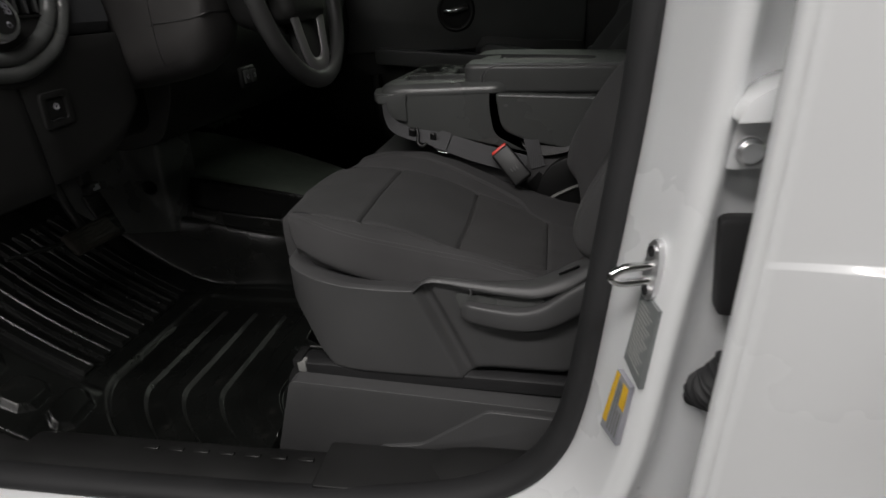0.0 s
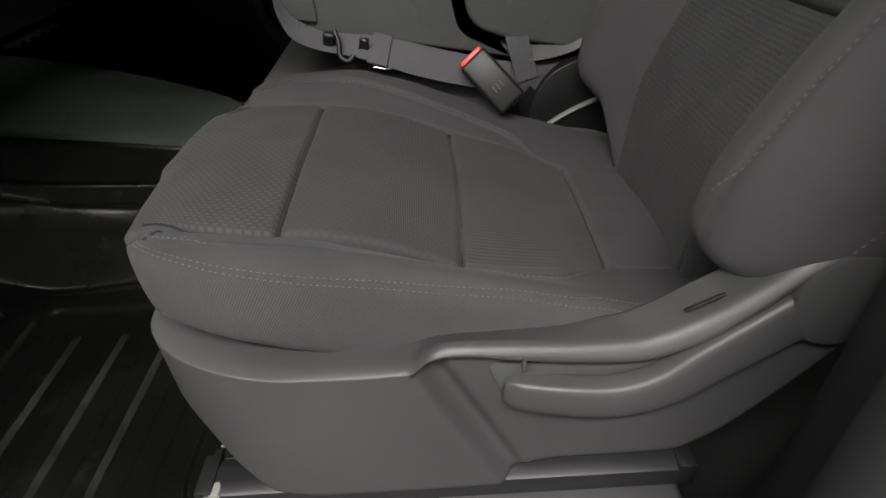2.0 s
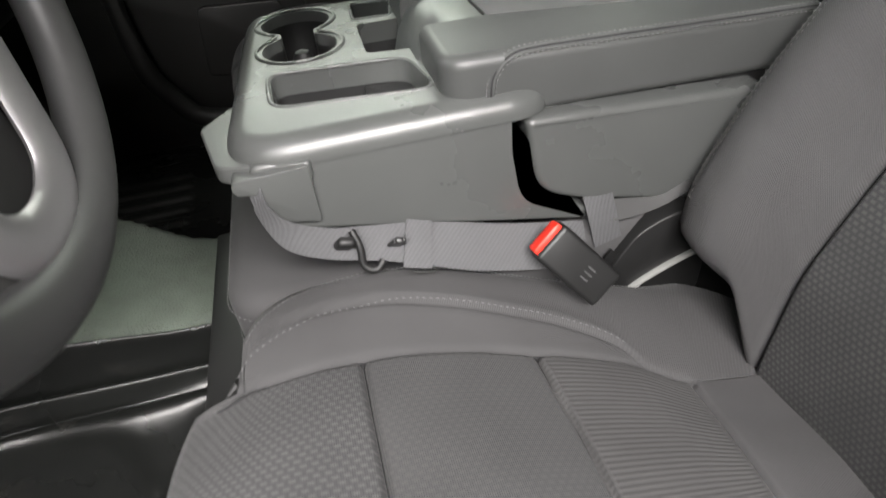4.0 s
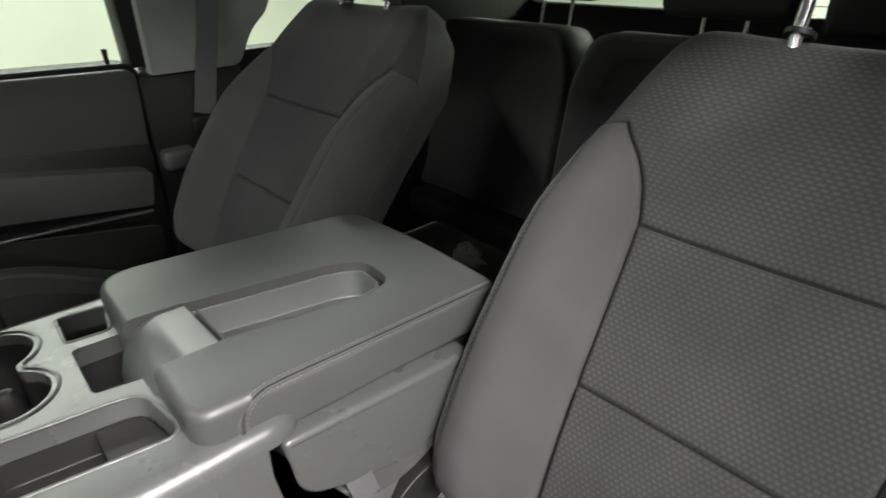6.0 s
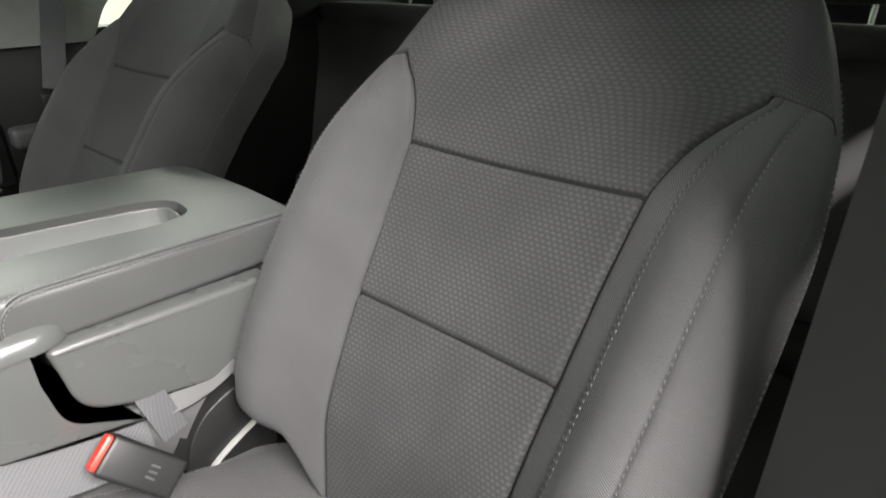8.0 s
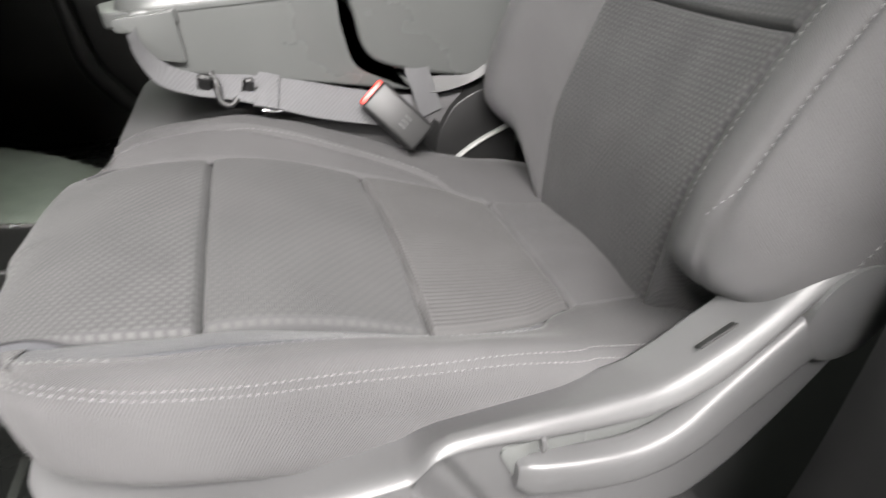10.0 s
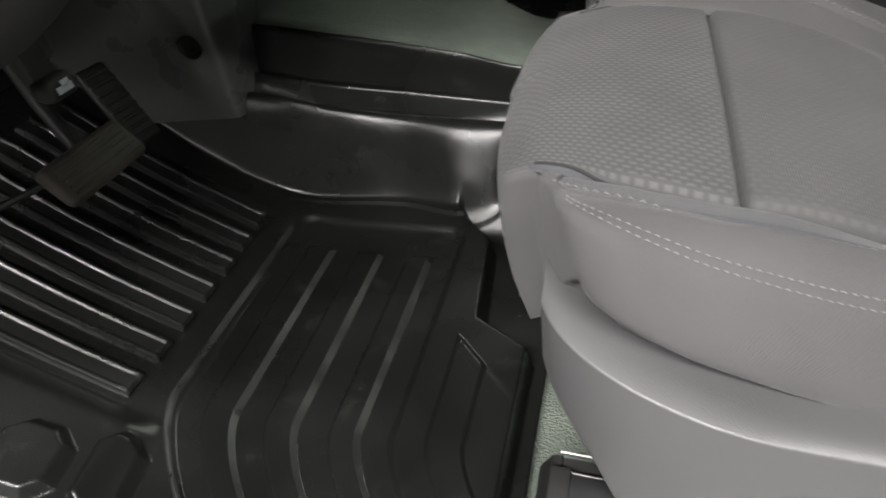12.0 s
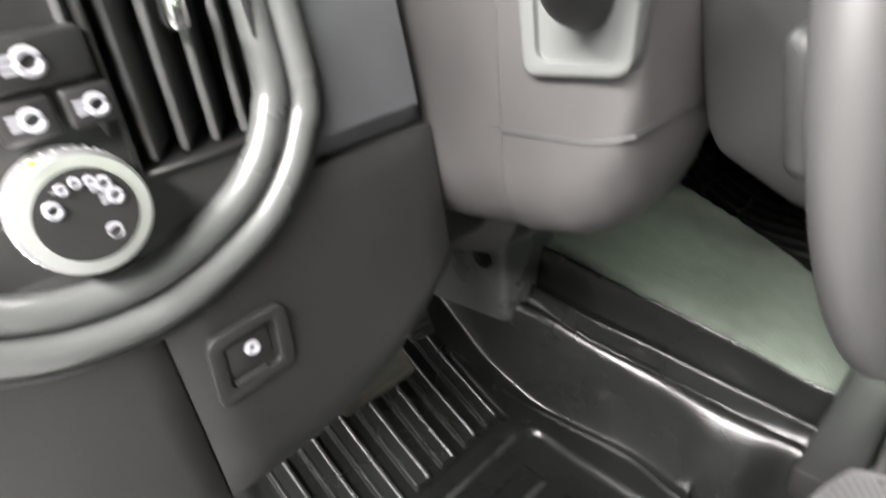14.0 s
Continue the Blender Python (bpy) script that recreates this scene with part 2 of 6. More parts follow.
def pad_loft(outline, z0, z1, top=0.01, low=0.0, n=6):
    """An outline of (x, y) pairs raised from z0 to z1, its upper and lower edges rolled over by the radii top and low."""
    k, area = len(outline), 0.0
    for i in range(k):
        a, b = outline[i - 1], outline[i]
        area += a[0] * b[1] - b[0] * a[1]
    sign = 1 if area > 0 else -1
    ins = []
    for i in range(k):
        a, b, c = Vector(outline[i - 1]), Vector(outline[i]), Vector(outline[(i + 1) % k])
        t = ((b - a).normalized() + (c - b).normalized())
        t = t.normalized() if t.length > 1e-6 else (c - b).normalized()
        ins.append(Vector((-t.y, t.x)) * sign)
    def ring(d, z):
        return [(outline[i][0] + ins[i].x * d, outline[i][1] + ins[i].y * d, z) for i in range(k)]
    rings = []
    if low:
        rings += [ring(low * (1 - math.sin(math.pi / 2 * j / n)), z0 + low * (1 - math.cos(math.pi / 2 * j / n))) for j in range(n)]
        rings.append(ring(0, z0 + low))
    else:
        rings.append(ring(0, z0))
    rings += [ring(top * (1 - math.cos(math.pi / 2 * j / n)), z1 - top * (1 - math.sin(math.pi / 2 * j / n))) for j in range(n + 1)]
    return skin(rings)


def slab(outline, y0, y1, r, n=6):
    """An outline of (x, z) pairs with depth from y1 (far) to y0 (near), its near edge rolled over by r."""
    bm = pad_loft(outline, -y1, -y0, r, 0.0, n)
    for v in bm.verts:
        v.co = (v.co.x, -v.co.z, v.co.y)
    return bm


def round_poly(points, r, n=5):
    """A polygon with its corners rounded off by the radius r (one, or one a corner)."""
    out, k = [], len(points)
    for i, p in enumerate(points):
        p = Vector(p)
        a, b = Vector(points[i - 1]) - p, Vector(points[(i + 1) % k]) - p
        rr = r[i] if isinstance(r, (list, tuple)) else r
        d = min(rr, 0.48 * a.length, 0.48 * b.length)
        if d < 1e-5:
            out.append(tuple(p))
            continue
        a, b = p + a.normalized() * d, p + b.normalized() * d
        for j in range(n + 1):
            t = j / n
            out.append(tuple(a * (1 - t) ** 2 + p * 2 * t * (1 - t) + b * t * t))
    return out


def smooth_path(points, n=8, closed=False):
    """A curve through all points (Catmull-Rom)."""
    pts = [Vector(p) for p in points]
    k, out = len(pts), []
    for i in range(k if closed else k - 1):
        if closed:
            p0, p1, p2, p3 = pts[i - 1], pts[i], pts[(i + 1) % k], pts[(i + 2) % k]
        else:
            p0, p1, p2, p3 = pts[max(i - 1, 0)], pts[i], pts[i + 1], pts[min(i + 2, k - 1)]
        for j in range(n):
            t = j / n
            out.append(0.5 * (2 * p1 + (p2 - p0) * t + (2 * p0 - 5 * p1 + 4 * p2 - p3) * t ** 2 + (3 * p1 - p0 - 3 * p2 + p3) * t ** 3))
    if not closed:
        out.append(pts[-1])
    return out


def tube(path, radius, sides=12, closed=False, flat=1.0, up=(0, 0, 1)):
    """A round (or flattened) bar along a path."""
    bm, rings, k = bmesh.new(), [], len(path)
    for i, p in enumerate(path):
        if closed:
            d = path[(i + 1) % k] - path[i - 1]
        else:
            d = path[min(i + 1, k - 1)] - path[max(i - 1, 0)]
        d = d.normalized()
        s = d.cross(Vector(up))
        s = s.normalized() if s.length > 1e-4 else Vector((1, 0, 0))
        w = s.cross(d).normalized()
        r = radius(i / max(k - 1, 1)) if callable(radius) else radius
        rings.append([bm.verts.new(p + s * math.cos(a) * r + w * math.sin(a) * r * flat) for a in (2 * math.pi * j / sides for j in range(sides))])
    for i in range(k if closed else k - 1):
        a, b = rings[i], rings[(i + 1) % k]
        for j in range(sides):
            bm.faces.new((a[j], a[(j + 1) % sides], b[(j + 1) % sides], b[j]))
    if not closed:
        bm.faces.new(rings[0])
        bm.faces.new(rings[-1])
    return bm


def skin(rings, closed_ring=True, cap=True):
    """A surface through rows of points."""
    bm = bmesh.new()
    rows = [[bm.verts.new(p) for p in r] for r in rings]
    m = len(rows[0])
    for a, b in zip(rows, rows[1:]):
        for j in range(m if closed_ring else m - 1):
            bm.faces.new((a[j], a[(j + 1) % m], b[(j + 1) % m], b[j]))
    if cap and closed_ring:
        bm.faces.new(rows[0])
        bm.faces.new(rows[-1])
    return bm


def strip(path, normals, width, thick):
    """A flat band along a path: its width (one, or one for each point) lies across path and normal."""
    rings, k = [], len(path)
    for i, p in enumerate(path):
        d = (path[min(i + 1, k - 1)] - path[max(i - 1, 0)]).normalized()
        nrm = Vector(normals[i]).normalized()
        s = d.cross(nrm).normalized() * (width[i] if isinstance(width, list) else width) / 2
        w = nrm * thick / 2
        rings.append([p + s + w, p - s + w, p - s - w, p + s - w])
    return skin(rings)


def carve(bm, cutters, bevel=0.0, segs=2):
    """bm less the cutters, with the rims rounded: a mesh."""
    ob = new("blank", mesh_of(bm))
    extra = [ob]
    for c in cutters:
        k = new("cutter", mesh_of(c))
        extra.append(k)
        mod = ob.modifiers.new("cut", "BOOLEAN")
        mod.operation, mod.solver, mod.object = "DIFFERENCE", "EXACT", k
    if bevel:
        mod = ob.modifiers.new("rim", "BEVEL")
        mod.width, mod.segments, mod.limit_method, mod.angle_limit = bevel, segs, "ANGLE", radians(40)
    got = ob.evaluated_get(bpy.context.evaluated_depsgraph_get())
    me = bpy.data.meshes.new_from_object(got)
    for o in extra:
        old = o.data
        bpy.data.objects.remove(o)
        bpy.data.meshes.remove(old)
    for p in me.polygons:
        p.use_smooth = True
    return me


def tween(x, table):
    """Smooth value at x from a table of pairs."""
    if x <= table[0][0]:
        return table[0][1]
    if x >= table[-1][0]:
        return table[-1][1]
    n = len(table)
    def slope(i):
        if i < 0 or i >= n - 1:
            return None
        return (table[i + 1][1] - table[i][1]) / (table[i + 1][0] - table[i][0])
    def tangent(i):
        a, b = slope(i - 1), slope(i)
        if a is None or b is None:
            return b if a is None else a
        return 0.0 if a * b <= 0 else 2 * a * b / (a + b)
    for i in range(n - 1):
        (a, va), (b, vb) = table[i], table[i + 1]
        if x <= b:
            w = b - a
            t = (x - a) / w
            return va * (1 + 2 * t) * (1 - t) ** 2 + tangent(i) * w * t * (1 - t) ** 2 + vb * t * t * (3 - 2 * t) + tangent(i + 1) * w * t * t * (t - 1)
    return table[-1][1]


def bell(x, w):
    return math.exp(-(x / w) ** 2)


def step(a, b, x):
    t = min(max((x - a) / (b - a), 0), 1)
    return t * t * (3 - 2 * t)


def line(d, w):
    """A straight ramp from 0 to 1 over the width w."""
    return min(max(d / w, 0.0), 1.0)


# Upholstery: a pad over the square u, v in -1..1 that turns over its rim and runs down as far as 1 + skirt.
def fine_lines(lo, hi, count, seams, close=(0.006, 0.014, 0.026)):
    vals = set(round(lo + (hi - lo) * i / count, 5) for i in range(count + 1))
    for s in seams:
        vals = {v for v in vals if abs(v - s) > 0.03}
        vals |= {round(s + k * d, 5) for d in (0, *close) for k in (-1, 1) if lo <= s + k * d <= hi}
    return sorted(vals)


def upholstery(surface, us, vs, regions, uvs):
    """One mesh a region, cut along the grid's lines. surface(u, v) -> point; regions(u, v) -> key; uvs(u, v) -> metres."""
    bms = {}
    for i in range(len(us) - 1):
        for j in range(len(vs) - 1):
            key = regions((us[i] + us[i + 1]) / 2, (vs[j] + vs[j + 1]) / 2)
            bms.setdefault(key, []).append((i, j))
    pts = {(i, j): surface(u, v) for i, u in enumerate(us) for j, v in enumerate(vs)}
    out = {}
    for key, cells in bms.items():
        used, index, faces = {}, [], []
        for i, j in cells:
            f = []
            for c in ((i, j), (i + 1, j), (i + 1, j + 1), (i, j + 1)):
                if c not in used:
                    used[c] = len(index)
                    index.append(c)
                f.append(used[c])
            faces.append(f)
        me = bpy.data.meshes.new("pad")
        me.from_pydata([pts[c] for c in index], [], faces)
        layer = me.uv_layers.new(name="UVMap")
        for loop in me.loops:
            c = index[loop.vertex_index]
            layer.data[loop.index].uv = uvs(us[c[0]], vs[c[1]])
        for p in me.polygons:
            p.use_smooth = True
        out[key] = me
    return out


def stitches(points, normals, length=0.0044, gap=0.0020, r=0.00065):
    """A row of short thread stitches along a curve on a surface."""
    bm = bmesh.new()
    dist = [0.0]
    for a, b in zip(points, points[1:]):
        dist.append(dist[-1] + (b - a).length)
    def at(d):
        for i in range(len(points) - 1):
            if d <= dist[i + 1]:
                t = (d - dist[i]) / max(dist[i + 1] - dist[i], 1e-9)
                return points[i].lerp(points[i + 1], t), normals[i]
        return points[-1], normals[-1]
    d = 0.0
    while d + length < dist[-1]:
        (a, nrm), (b, _) = at(d), at(d + length)
        way = (b - a).normalized()
        s = way.cross(nrm).normalized() * r
        up = nrm.normalized() * r * 1.4
        m = (a + b) / 2 + up
        ring = [bm.verts.new(q) for q in (a - up * 0.4, m + s, b - up * 0.4, m - s, m + up * 0.5, m - up)]
        for f in ((0, 1, 4), (1, 2, 4), (2, 3, 4), (3, 0, 4), (1, 0, 5), (2, 1, 5), (3, 2, 5), (0, 3, 5)):
            bm.faces.new([ring[q] for q in f])
        d += length + gap
    return bm


def seam_on(surface, uv, lift=0.0004):
    """Points and normals along a list of u, v on a surface."""
    pts, nrm = [], []
    for u, v in uv:
        p = Vector(surface(u, v))
        du, dv = Vector(surface(u + 0.004, v)) - p, Vector(surface(u, v + 0.004)) - p
        n = du.cross(dv).normalized()
        pts.append(p + n * lift)
        nrm.append(n)
    return pts, nrm


# ---- front seats ----
CUSHION_TOP = ((-0.155, 0.374), (-0.08, 0.379), (0.014, 0.371), (0.09, 0.349), (0.166, 0.321), (0.25, 0.292), (0.307, 0.274), (0.36, 0.262), (0.40, 0.256))
INSERT_HALF = ((-0.155, 0.120), (-0.08, 0.138), (0.014, 0.150), (0.166, 0.149), (0.25, 0.135), (0.307, 0.106), (0.40, 0.10))
SEAM_1, SEAM_2, PANEL_END = -0.391, 0.157, 0.665


def squircle(u, v, k=5.0):
    """The square's point drawn in towards a rounded corner near the rim, and how far past the rim it lies."""
    r = max(abs(u), abs(v))
    past = max(r - 1, 0)
    if r > 1:
        u, v = u / r, v / r
    q = max(abs(u), abs(v))
    if q < 1e-6:
        return u, v, past
    s = q / (abs(u) ** k + abs(v) ** k) ** (1 / k)
    w = step(0.62, 1.0, q)
    return u * (1 + (s - 1) * w), v * (1 + (s - 1) * w), past


def rim_drop(du, dv, r):
    a, b = max(0, 1 - du / r), max(0, 1 - dv / r)
    return r * (1 - math.sqrt(max(0, 1 - min(1, math.hypot(a, b)) ** 2)))


NEAR_HALF = ((-0.16, 0.236), (-0.06, 0.231), (0.03, 0.222), (0.1, 0.218), (0.25, 0.223), (0.40, 0.228))
FAR_HALF = ((-0.16, 0.238), (0.0, 0.250), (0.25, 0.254), (0.40, 0.254))
NEAR_RIM = ((-0.16, 0.386), (-0.06, 0.400), (0.0, 0.390), (0.05, 0.378), (0.10, 0.367), (0.15, 0.355), (0.20, 0.344), (0.25, 0.326), (0.30, 0.303), (0.36, 0.278), (0.45, 0.25))
FAR_RIM = ((-0.16, 0.360), (-0.06, 0.384), (0.036, 0.386), (0.102, 0.369), (0.171, 0.338), (0.245, 0.304), (0.30, 0.285), (0.36, 0.268), (0.45, 0.25))


def cushion_surface(u, v):
    uu, vv, past = squircle(u, v, (3.7 if v < 0 else 3.0) if u < 0 else 9.0)
    x = 0.1225 + 0.2775 * uu + (0.025 - 0.013 * (1 - abs(vv) ** 1.5)) * step(-0.6, -1.0, uu) + 0.05 * step(0.7, 1.0, uu)
    half = tween(x, NEAR_HALF if v < 0 else FAR_HALF)
    wi = tween(x, INSERT_HALF)
    a = abs(vv)
    if a > 0.6:
        o = oval(u)
        a = 0.6 + (o - 0.6) * (a - 0.6) / 0.2 if a < 0.8 else o + (1 - o) * (a - 0.8) / 0.2
    y = wi * a / 0.6 if a <= 0.6 else wi + (half - wi) * (a - 0.6) / 0.4
    z = tween(x, CUSHION_TOP)
    k = min(max((a - 0.6) / 0.4, 0), 1)
    rim = tween(x, NEAR_RIM if v < 0 else FAR_RIM)
    z += (max(rim, z) - z) * step(0, 0.95, k) + 0.006 * math.sin(math.pi * k)
    if a < 0.6:
        z += 0.004 * math.cos(a / 0.6 * math.pi / 2)
    z -= 0.007 * bell(y - wi, 0.0030) * step(-0.98, -0.7, u) * (1 - step(PANEL_END, PANEL_END + 0.02, u))
    if a < 0.6:
        for s in (SEAM_1, SEAM_2):
            z -= 0.010 * bell((u - s - (0.02 * math.cos(a * 2.6) if s > 0 else 0)) * 0.2775, 0.0023)
        z -= 0.009 * bell((u - PANEL_END) * 0.2775, 0.0030)
        z += 0.006 * abs(math.sin(math.pi * (u - SEAM_1) / (SEAM_2 - SEAM_1))) * (1 if SEAM_1 < u < SEAM_2 else 0.5)
    if 0.6 < a < 1 and -0.92 < u < 0.52:
        z -= 0.0050 * bell((a - oval(u)) * 0.26, 0.0026) - 0.0022 * bell((a - oval(u) - 0.03) * 0.26, 0.004)
    z += 0.0015 * noise.noise(Vector((x * 9, vv * 4, 2.0)))
    z -= rim_drop((1 - abs(uu)) * (0.19 if u < 0 else 0.2775), half - y, 0.032 if v < 0 else 0.024)
    w = step(0.72, 1.0, abs(u) / max(abs(v), 1e-6)) if u < -0.9 else 0.0
    z -= past / 0.4 * (0.075 + 0.055 * w)
    bow = math.sin(min(past / 0.4, 1) * math.pi)
    x += (0.016 * past / 0.4 - 0.008 * bow) * w * (1 - abs(vv) ** 4)
    out = 0.004 * bow - 0.050 * past if v > 0 else 0.008 * bow + (0.001 * bow + 0.016 * past) * step(0.3, -0.7, u) - 0.020 * step(0.20, 0.32, past)
    return (x, math.copysign(y + out * (1 - w), vv), z)


def oval(u):
    return 0.606 + 0.20 * max(0, math.sin(math.pi * min(1, max(0, (u + 0.92) / 1.44)) ** 0.6)) ** 0.4


RECLINE = Vector((0.6, 0, 0.8)), Vector((-0.8, 0, 0.6))
BACK_AT = Vector((0.461, 0, 0.497))
BACK_HALF = ((-0.26, 0.222), (-0.20, 0.246), (-0.165, 0.252), (-0.1, 0.256), (0.0, 0.26), (0.15, 0.262), (0.26, 0.252), (0.34, 0.232), (0.43, 0.205))
BACK_INSERT = ((-0.26, 0.108), (0.0, 0.126), (0.178, 0.139), (0.22, 0.154), (0.25, 0.174), (0.285, 0.202), (0.36, 0.192), (0.43, 0.172))
LOW_SEAM, HIGH_SEAM, YOKE = -0.246, 0.270, 0.58


def back_surface(u, v):
    uu, vv, past = squircle(u, v, 4.5 if u > 0 else 12.0)
    a = abs(vv)
    s = 0.085 + (0.345 - (0.072 * step(0.60, 0.74, a) if uu < 0 else 0.0)) * uu
    half = tween(s, BACK_HALF)
    wi = tween(s, BACK_INSERT)
    y = wi * a / 0.6 if a <= 0.6 else wi + (half - wi) * (a - 0.6) / 0.4
    h = tween(s, ((-0.26, -0.080), (-0.20, -0.048), (-0.12, -0.014), (0.0, 0.0), (0.178, 0.004), (0.30, -0.002), (0.43, -0.02)))
    h -= 0.012 * (1 - (min(y, 0.14) / 0.14) ** 2)
    k = min(max((a - 0.6) / 0.4, 0), 1)
    amp = tween(s, ((-0.26, 0.050), (-0.1, 0.055), (0.12, 0.048), (0.22, 0.022), (0.29, 0.0)))
    h += amp * step(0.0, 0.55, k) * (1 - 0.25 * step(0.6, 1, k))
    h -= 0.009 * bell(y - wi, 0.0030) * (1 - step(YOKE - 0.02, YOKE + 0.01, u))
    if a < 0.6:
        for t in (LOW_SEAM, HIGH_SEAM):
            h -= 0.009 * bell((u - t) * 0.345, 0.0021)
    if a > 0.6:
        h -= 0.0035 * bell((u - YOKE) * 0.345, 0.0022)
    for seam in (0.70, 0.87) if v < 0 else (0.92,):
        h -= 0.0042 * bell((a - seam) * 0.3, 0.0024) * (1 - step(YOKE - 0.02, YOKE, u))
    h += 0.0015 * noise.noise(Vector((s * 9, vv * 4, 7.0)))
    h -= rim_drop((1 - abs(uu)) * (0.345 if uu > 0 else 0.60), half - y, 0.040)
    h -= past / 0.4 * (0.055 + 0.028 * step(0.75, 1.0, abs(v) / max(abs(u), 1e-6)))
    y += 0.006 * math.sin(min(past / 0.4, 1) * math.pi)
    p = BACK_AT + RECLINE[0] * s + RECLINE[1] * h
    return (p.x, math.copysign(y, vv), p.z)


EDGE = ((-0.085, 0.322), (-0.03, 0.316), (0.03, 0.309), (0.10, 0.305), (0.118, 0.305), (0.138, 0.318), (0.150, 0.320), (0.193, 0.315), (0.252, 0.306), (0.29, 0.303), (0.33, 0.314), (0.365, 0.338), (0.40, 0.368), (0.44, 0.388), (0.48, 0.397))
SHIELD_LOW = ((-0.095, 0.268), (-0.06, 0.230), (-0.035, 0.186), (-0.012, 0.164), (0.05, 0.160), (0.185, 0.156), (0.197, 0.160), (0.212, 0.173), (0.33, 0.170), (0.36, 0.185), (0.41, 0.235), (0.46, 0.30), (0.49, 0.34))
SHIELD_TOP = ((-0.095, 0.326), (-0.055, 0.319), (-0.02, 0.311), (0.03, 0.3065), (0.20, 0.3055), (0.28, 0.308), (0.31, 0.318), (0.335, 0.332), (0.36, 0.345), (0.40, 0.372), (0.45, 0.398), (0.49, 0.410))


def shield_y(x, z):
    """How far the plastic side shield stands out at x, z: a proud front box, a sloped groove, a recessed rear field."""
    edge = tween(x, EDGE)
    diag = 0.120 + max(0, 0.306 - z) * 0.45
    band = line(x - diag, 0.013)
    field = 0.260 - 0.016 * band + 0.007 * line(x - diag - 0.020, 0.010) - 0.002 * line(x - diag - 0.034, 0.02)
    rear = step(0.15, 0.20, x)
    low = step(-0.008, -0.001, z - edge) * rear + step(-0.004, 0.002, z - edge) * (1 - rear)
    y = field * (1 - low) + max(0.260, field) * low
    y -= 0.085 * (1 - math.sqrt(max(0, 1 - min(1, (0.035 - x) / 0.130) ** 2))) if x < 0.035 else 0
    y -= 0.008 * bell(z - tween(x, SHIELD_LOW), 0.005)
    return -y


def deck(x, edge, top, n=14):
    """The top of the shield from its outer crease, rounded over, in to the cushion."""
    y0 = -shield_y(x, edge + 0.002)
    bulge = 0.005 + 0.007 * step(0.12, 0.15, x)
    out = []
    for j in range(1, n + 1):
        t = (j / n) ** 1.5
        z = edge + 0.002 + (top - edge - 0.002) * t + bulge * (1 - (1 - line(t, 0.28)) ** 2) * (1 - t)
        out.append((x, -(y0 - (0.045 + 0.05 * (1 - step(-0.05, 0.06, x))) * t), z))
    return out


def side_shield(seat):
    rows = []
    for i in range(191):
        x = -0.092 + 0.57 * i / 190
        a, b, e = tween(x, SHIELD_LOW), tween(x, SHIELD_TOP), tween(x, EDGE)
        e = max(e, a + 0.01)
        zs = [a + (e - 0.010 - a) * j / 36 for j in range(36)] + [e - 0.010 + 0.012 * j / 10 for j in range(11)]
        top = deck(x, e, b)
        last = top[-1]
        rows.append([(x, -0.17, a + 0.004)] + [(x, shield_y(x, z), z) for z in zs] + top + [(x, last[1] + 0.002, last[2] - 0.001), (x, last[1] + 0.004, last[2] - 0.05)])
    part("side_shield", skin(rows, False), PLASTIC, seat, "black grained plastic seat shield", False)
    nub = box(0.2045, -0.2605, 0.3085, 0.0035, 0.006, 0.012, 0.0015, 2)
    part("mould_nub", nub, PLASTIC, seat)
    pocket = prism(round_poly([(0.178, 0.302), (0.31, 0.296), (0.30, 0.262), (0.232, 0.240), (0.212, 0.243), (0.190, 0.266)], [0.01, 0.01, 0.02, 0.02, 0.01, 0.02], 5), "y", -0.2512, -0.240, 0.002, 2)
    part("lever_pocket", pocket, SATIN, seat)
    # recline lever, thin hand end forward, sweeping up to its pivot
    mid = smooth_path([(0.189, -0.252, 0.277), (0.235, -0.259, 0.271), (0.275, -0.261, 0.268), (0.31, -0.260, 0.276), (0.345, -0.257, 0.297), (0.425, -0.251, 0.346)], 8)
    rings = []
    for i, p in enumerate(mid):
        t = i / (len(mid) - 1)
        d = (mid[min(i + 1, len(mid) - 1)] - mid[max(i - 1, 0)]).normalized()
        up = Vector((-d.z, 0, d.x))
        tall = tween(t, ((0, 0.009), (0.05, 0.0145), (0.4, 0.0165), (0.75, 0.019), (1, 0.022)))
        deep = tween(t, ((0, 0.006), (0.08, 0.011), (1, 0.011)))
        rings.append([p + up * tall * math.copysign(abs(math.sin(q)) ** 0.5, math.sin(q)) + Vector((0, 1, 0)) * deep * math.copysign(abs(math.cos(q)) ** 0.5, math.cos(q)) for q in (2 * math.pi * k / 24 for k in range(24))])
    lever = part("recline_lever", skin(rings), PLASTIC, seat, "satin black recline lever")
    pivot = tube([Vector((0.427, -0.212, 0.343)), Vector((0.427, -0.255, 0.343)), Vector((0.427, -0.263, 0.343)), Vector((0.427, -0.266, 0.343))], lambda t: 0.038 if t < 0.8 else 0.034 if t < 0.97 else 0.026, 32)
    part("pivot_cover", pivot, PLASTIC, seat)
    part("label_plate", box(0.338, -0.2420, 0.3375, 0.030, 0.002, 0.009, 0.0008, 1, Euler((0.9, radians(-26), 0)).to_matrix().to_4x4()), DARK, seat)
    return lever


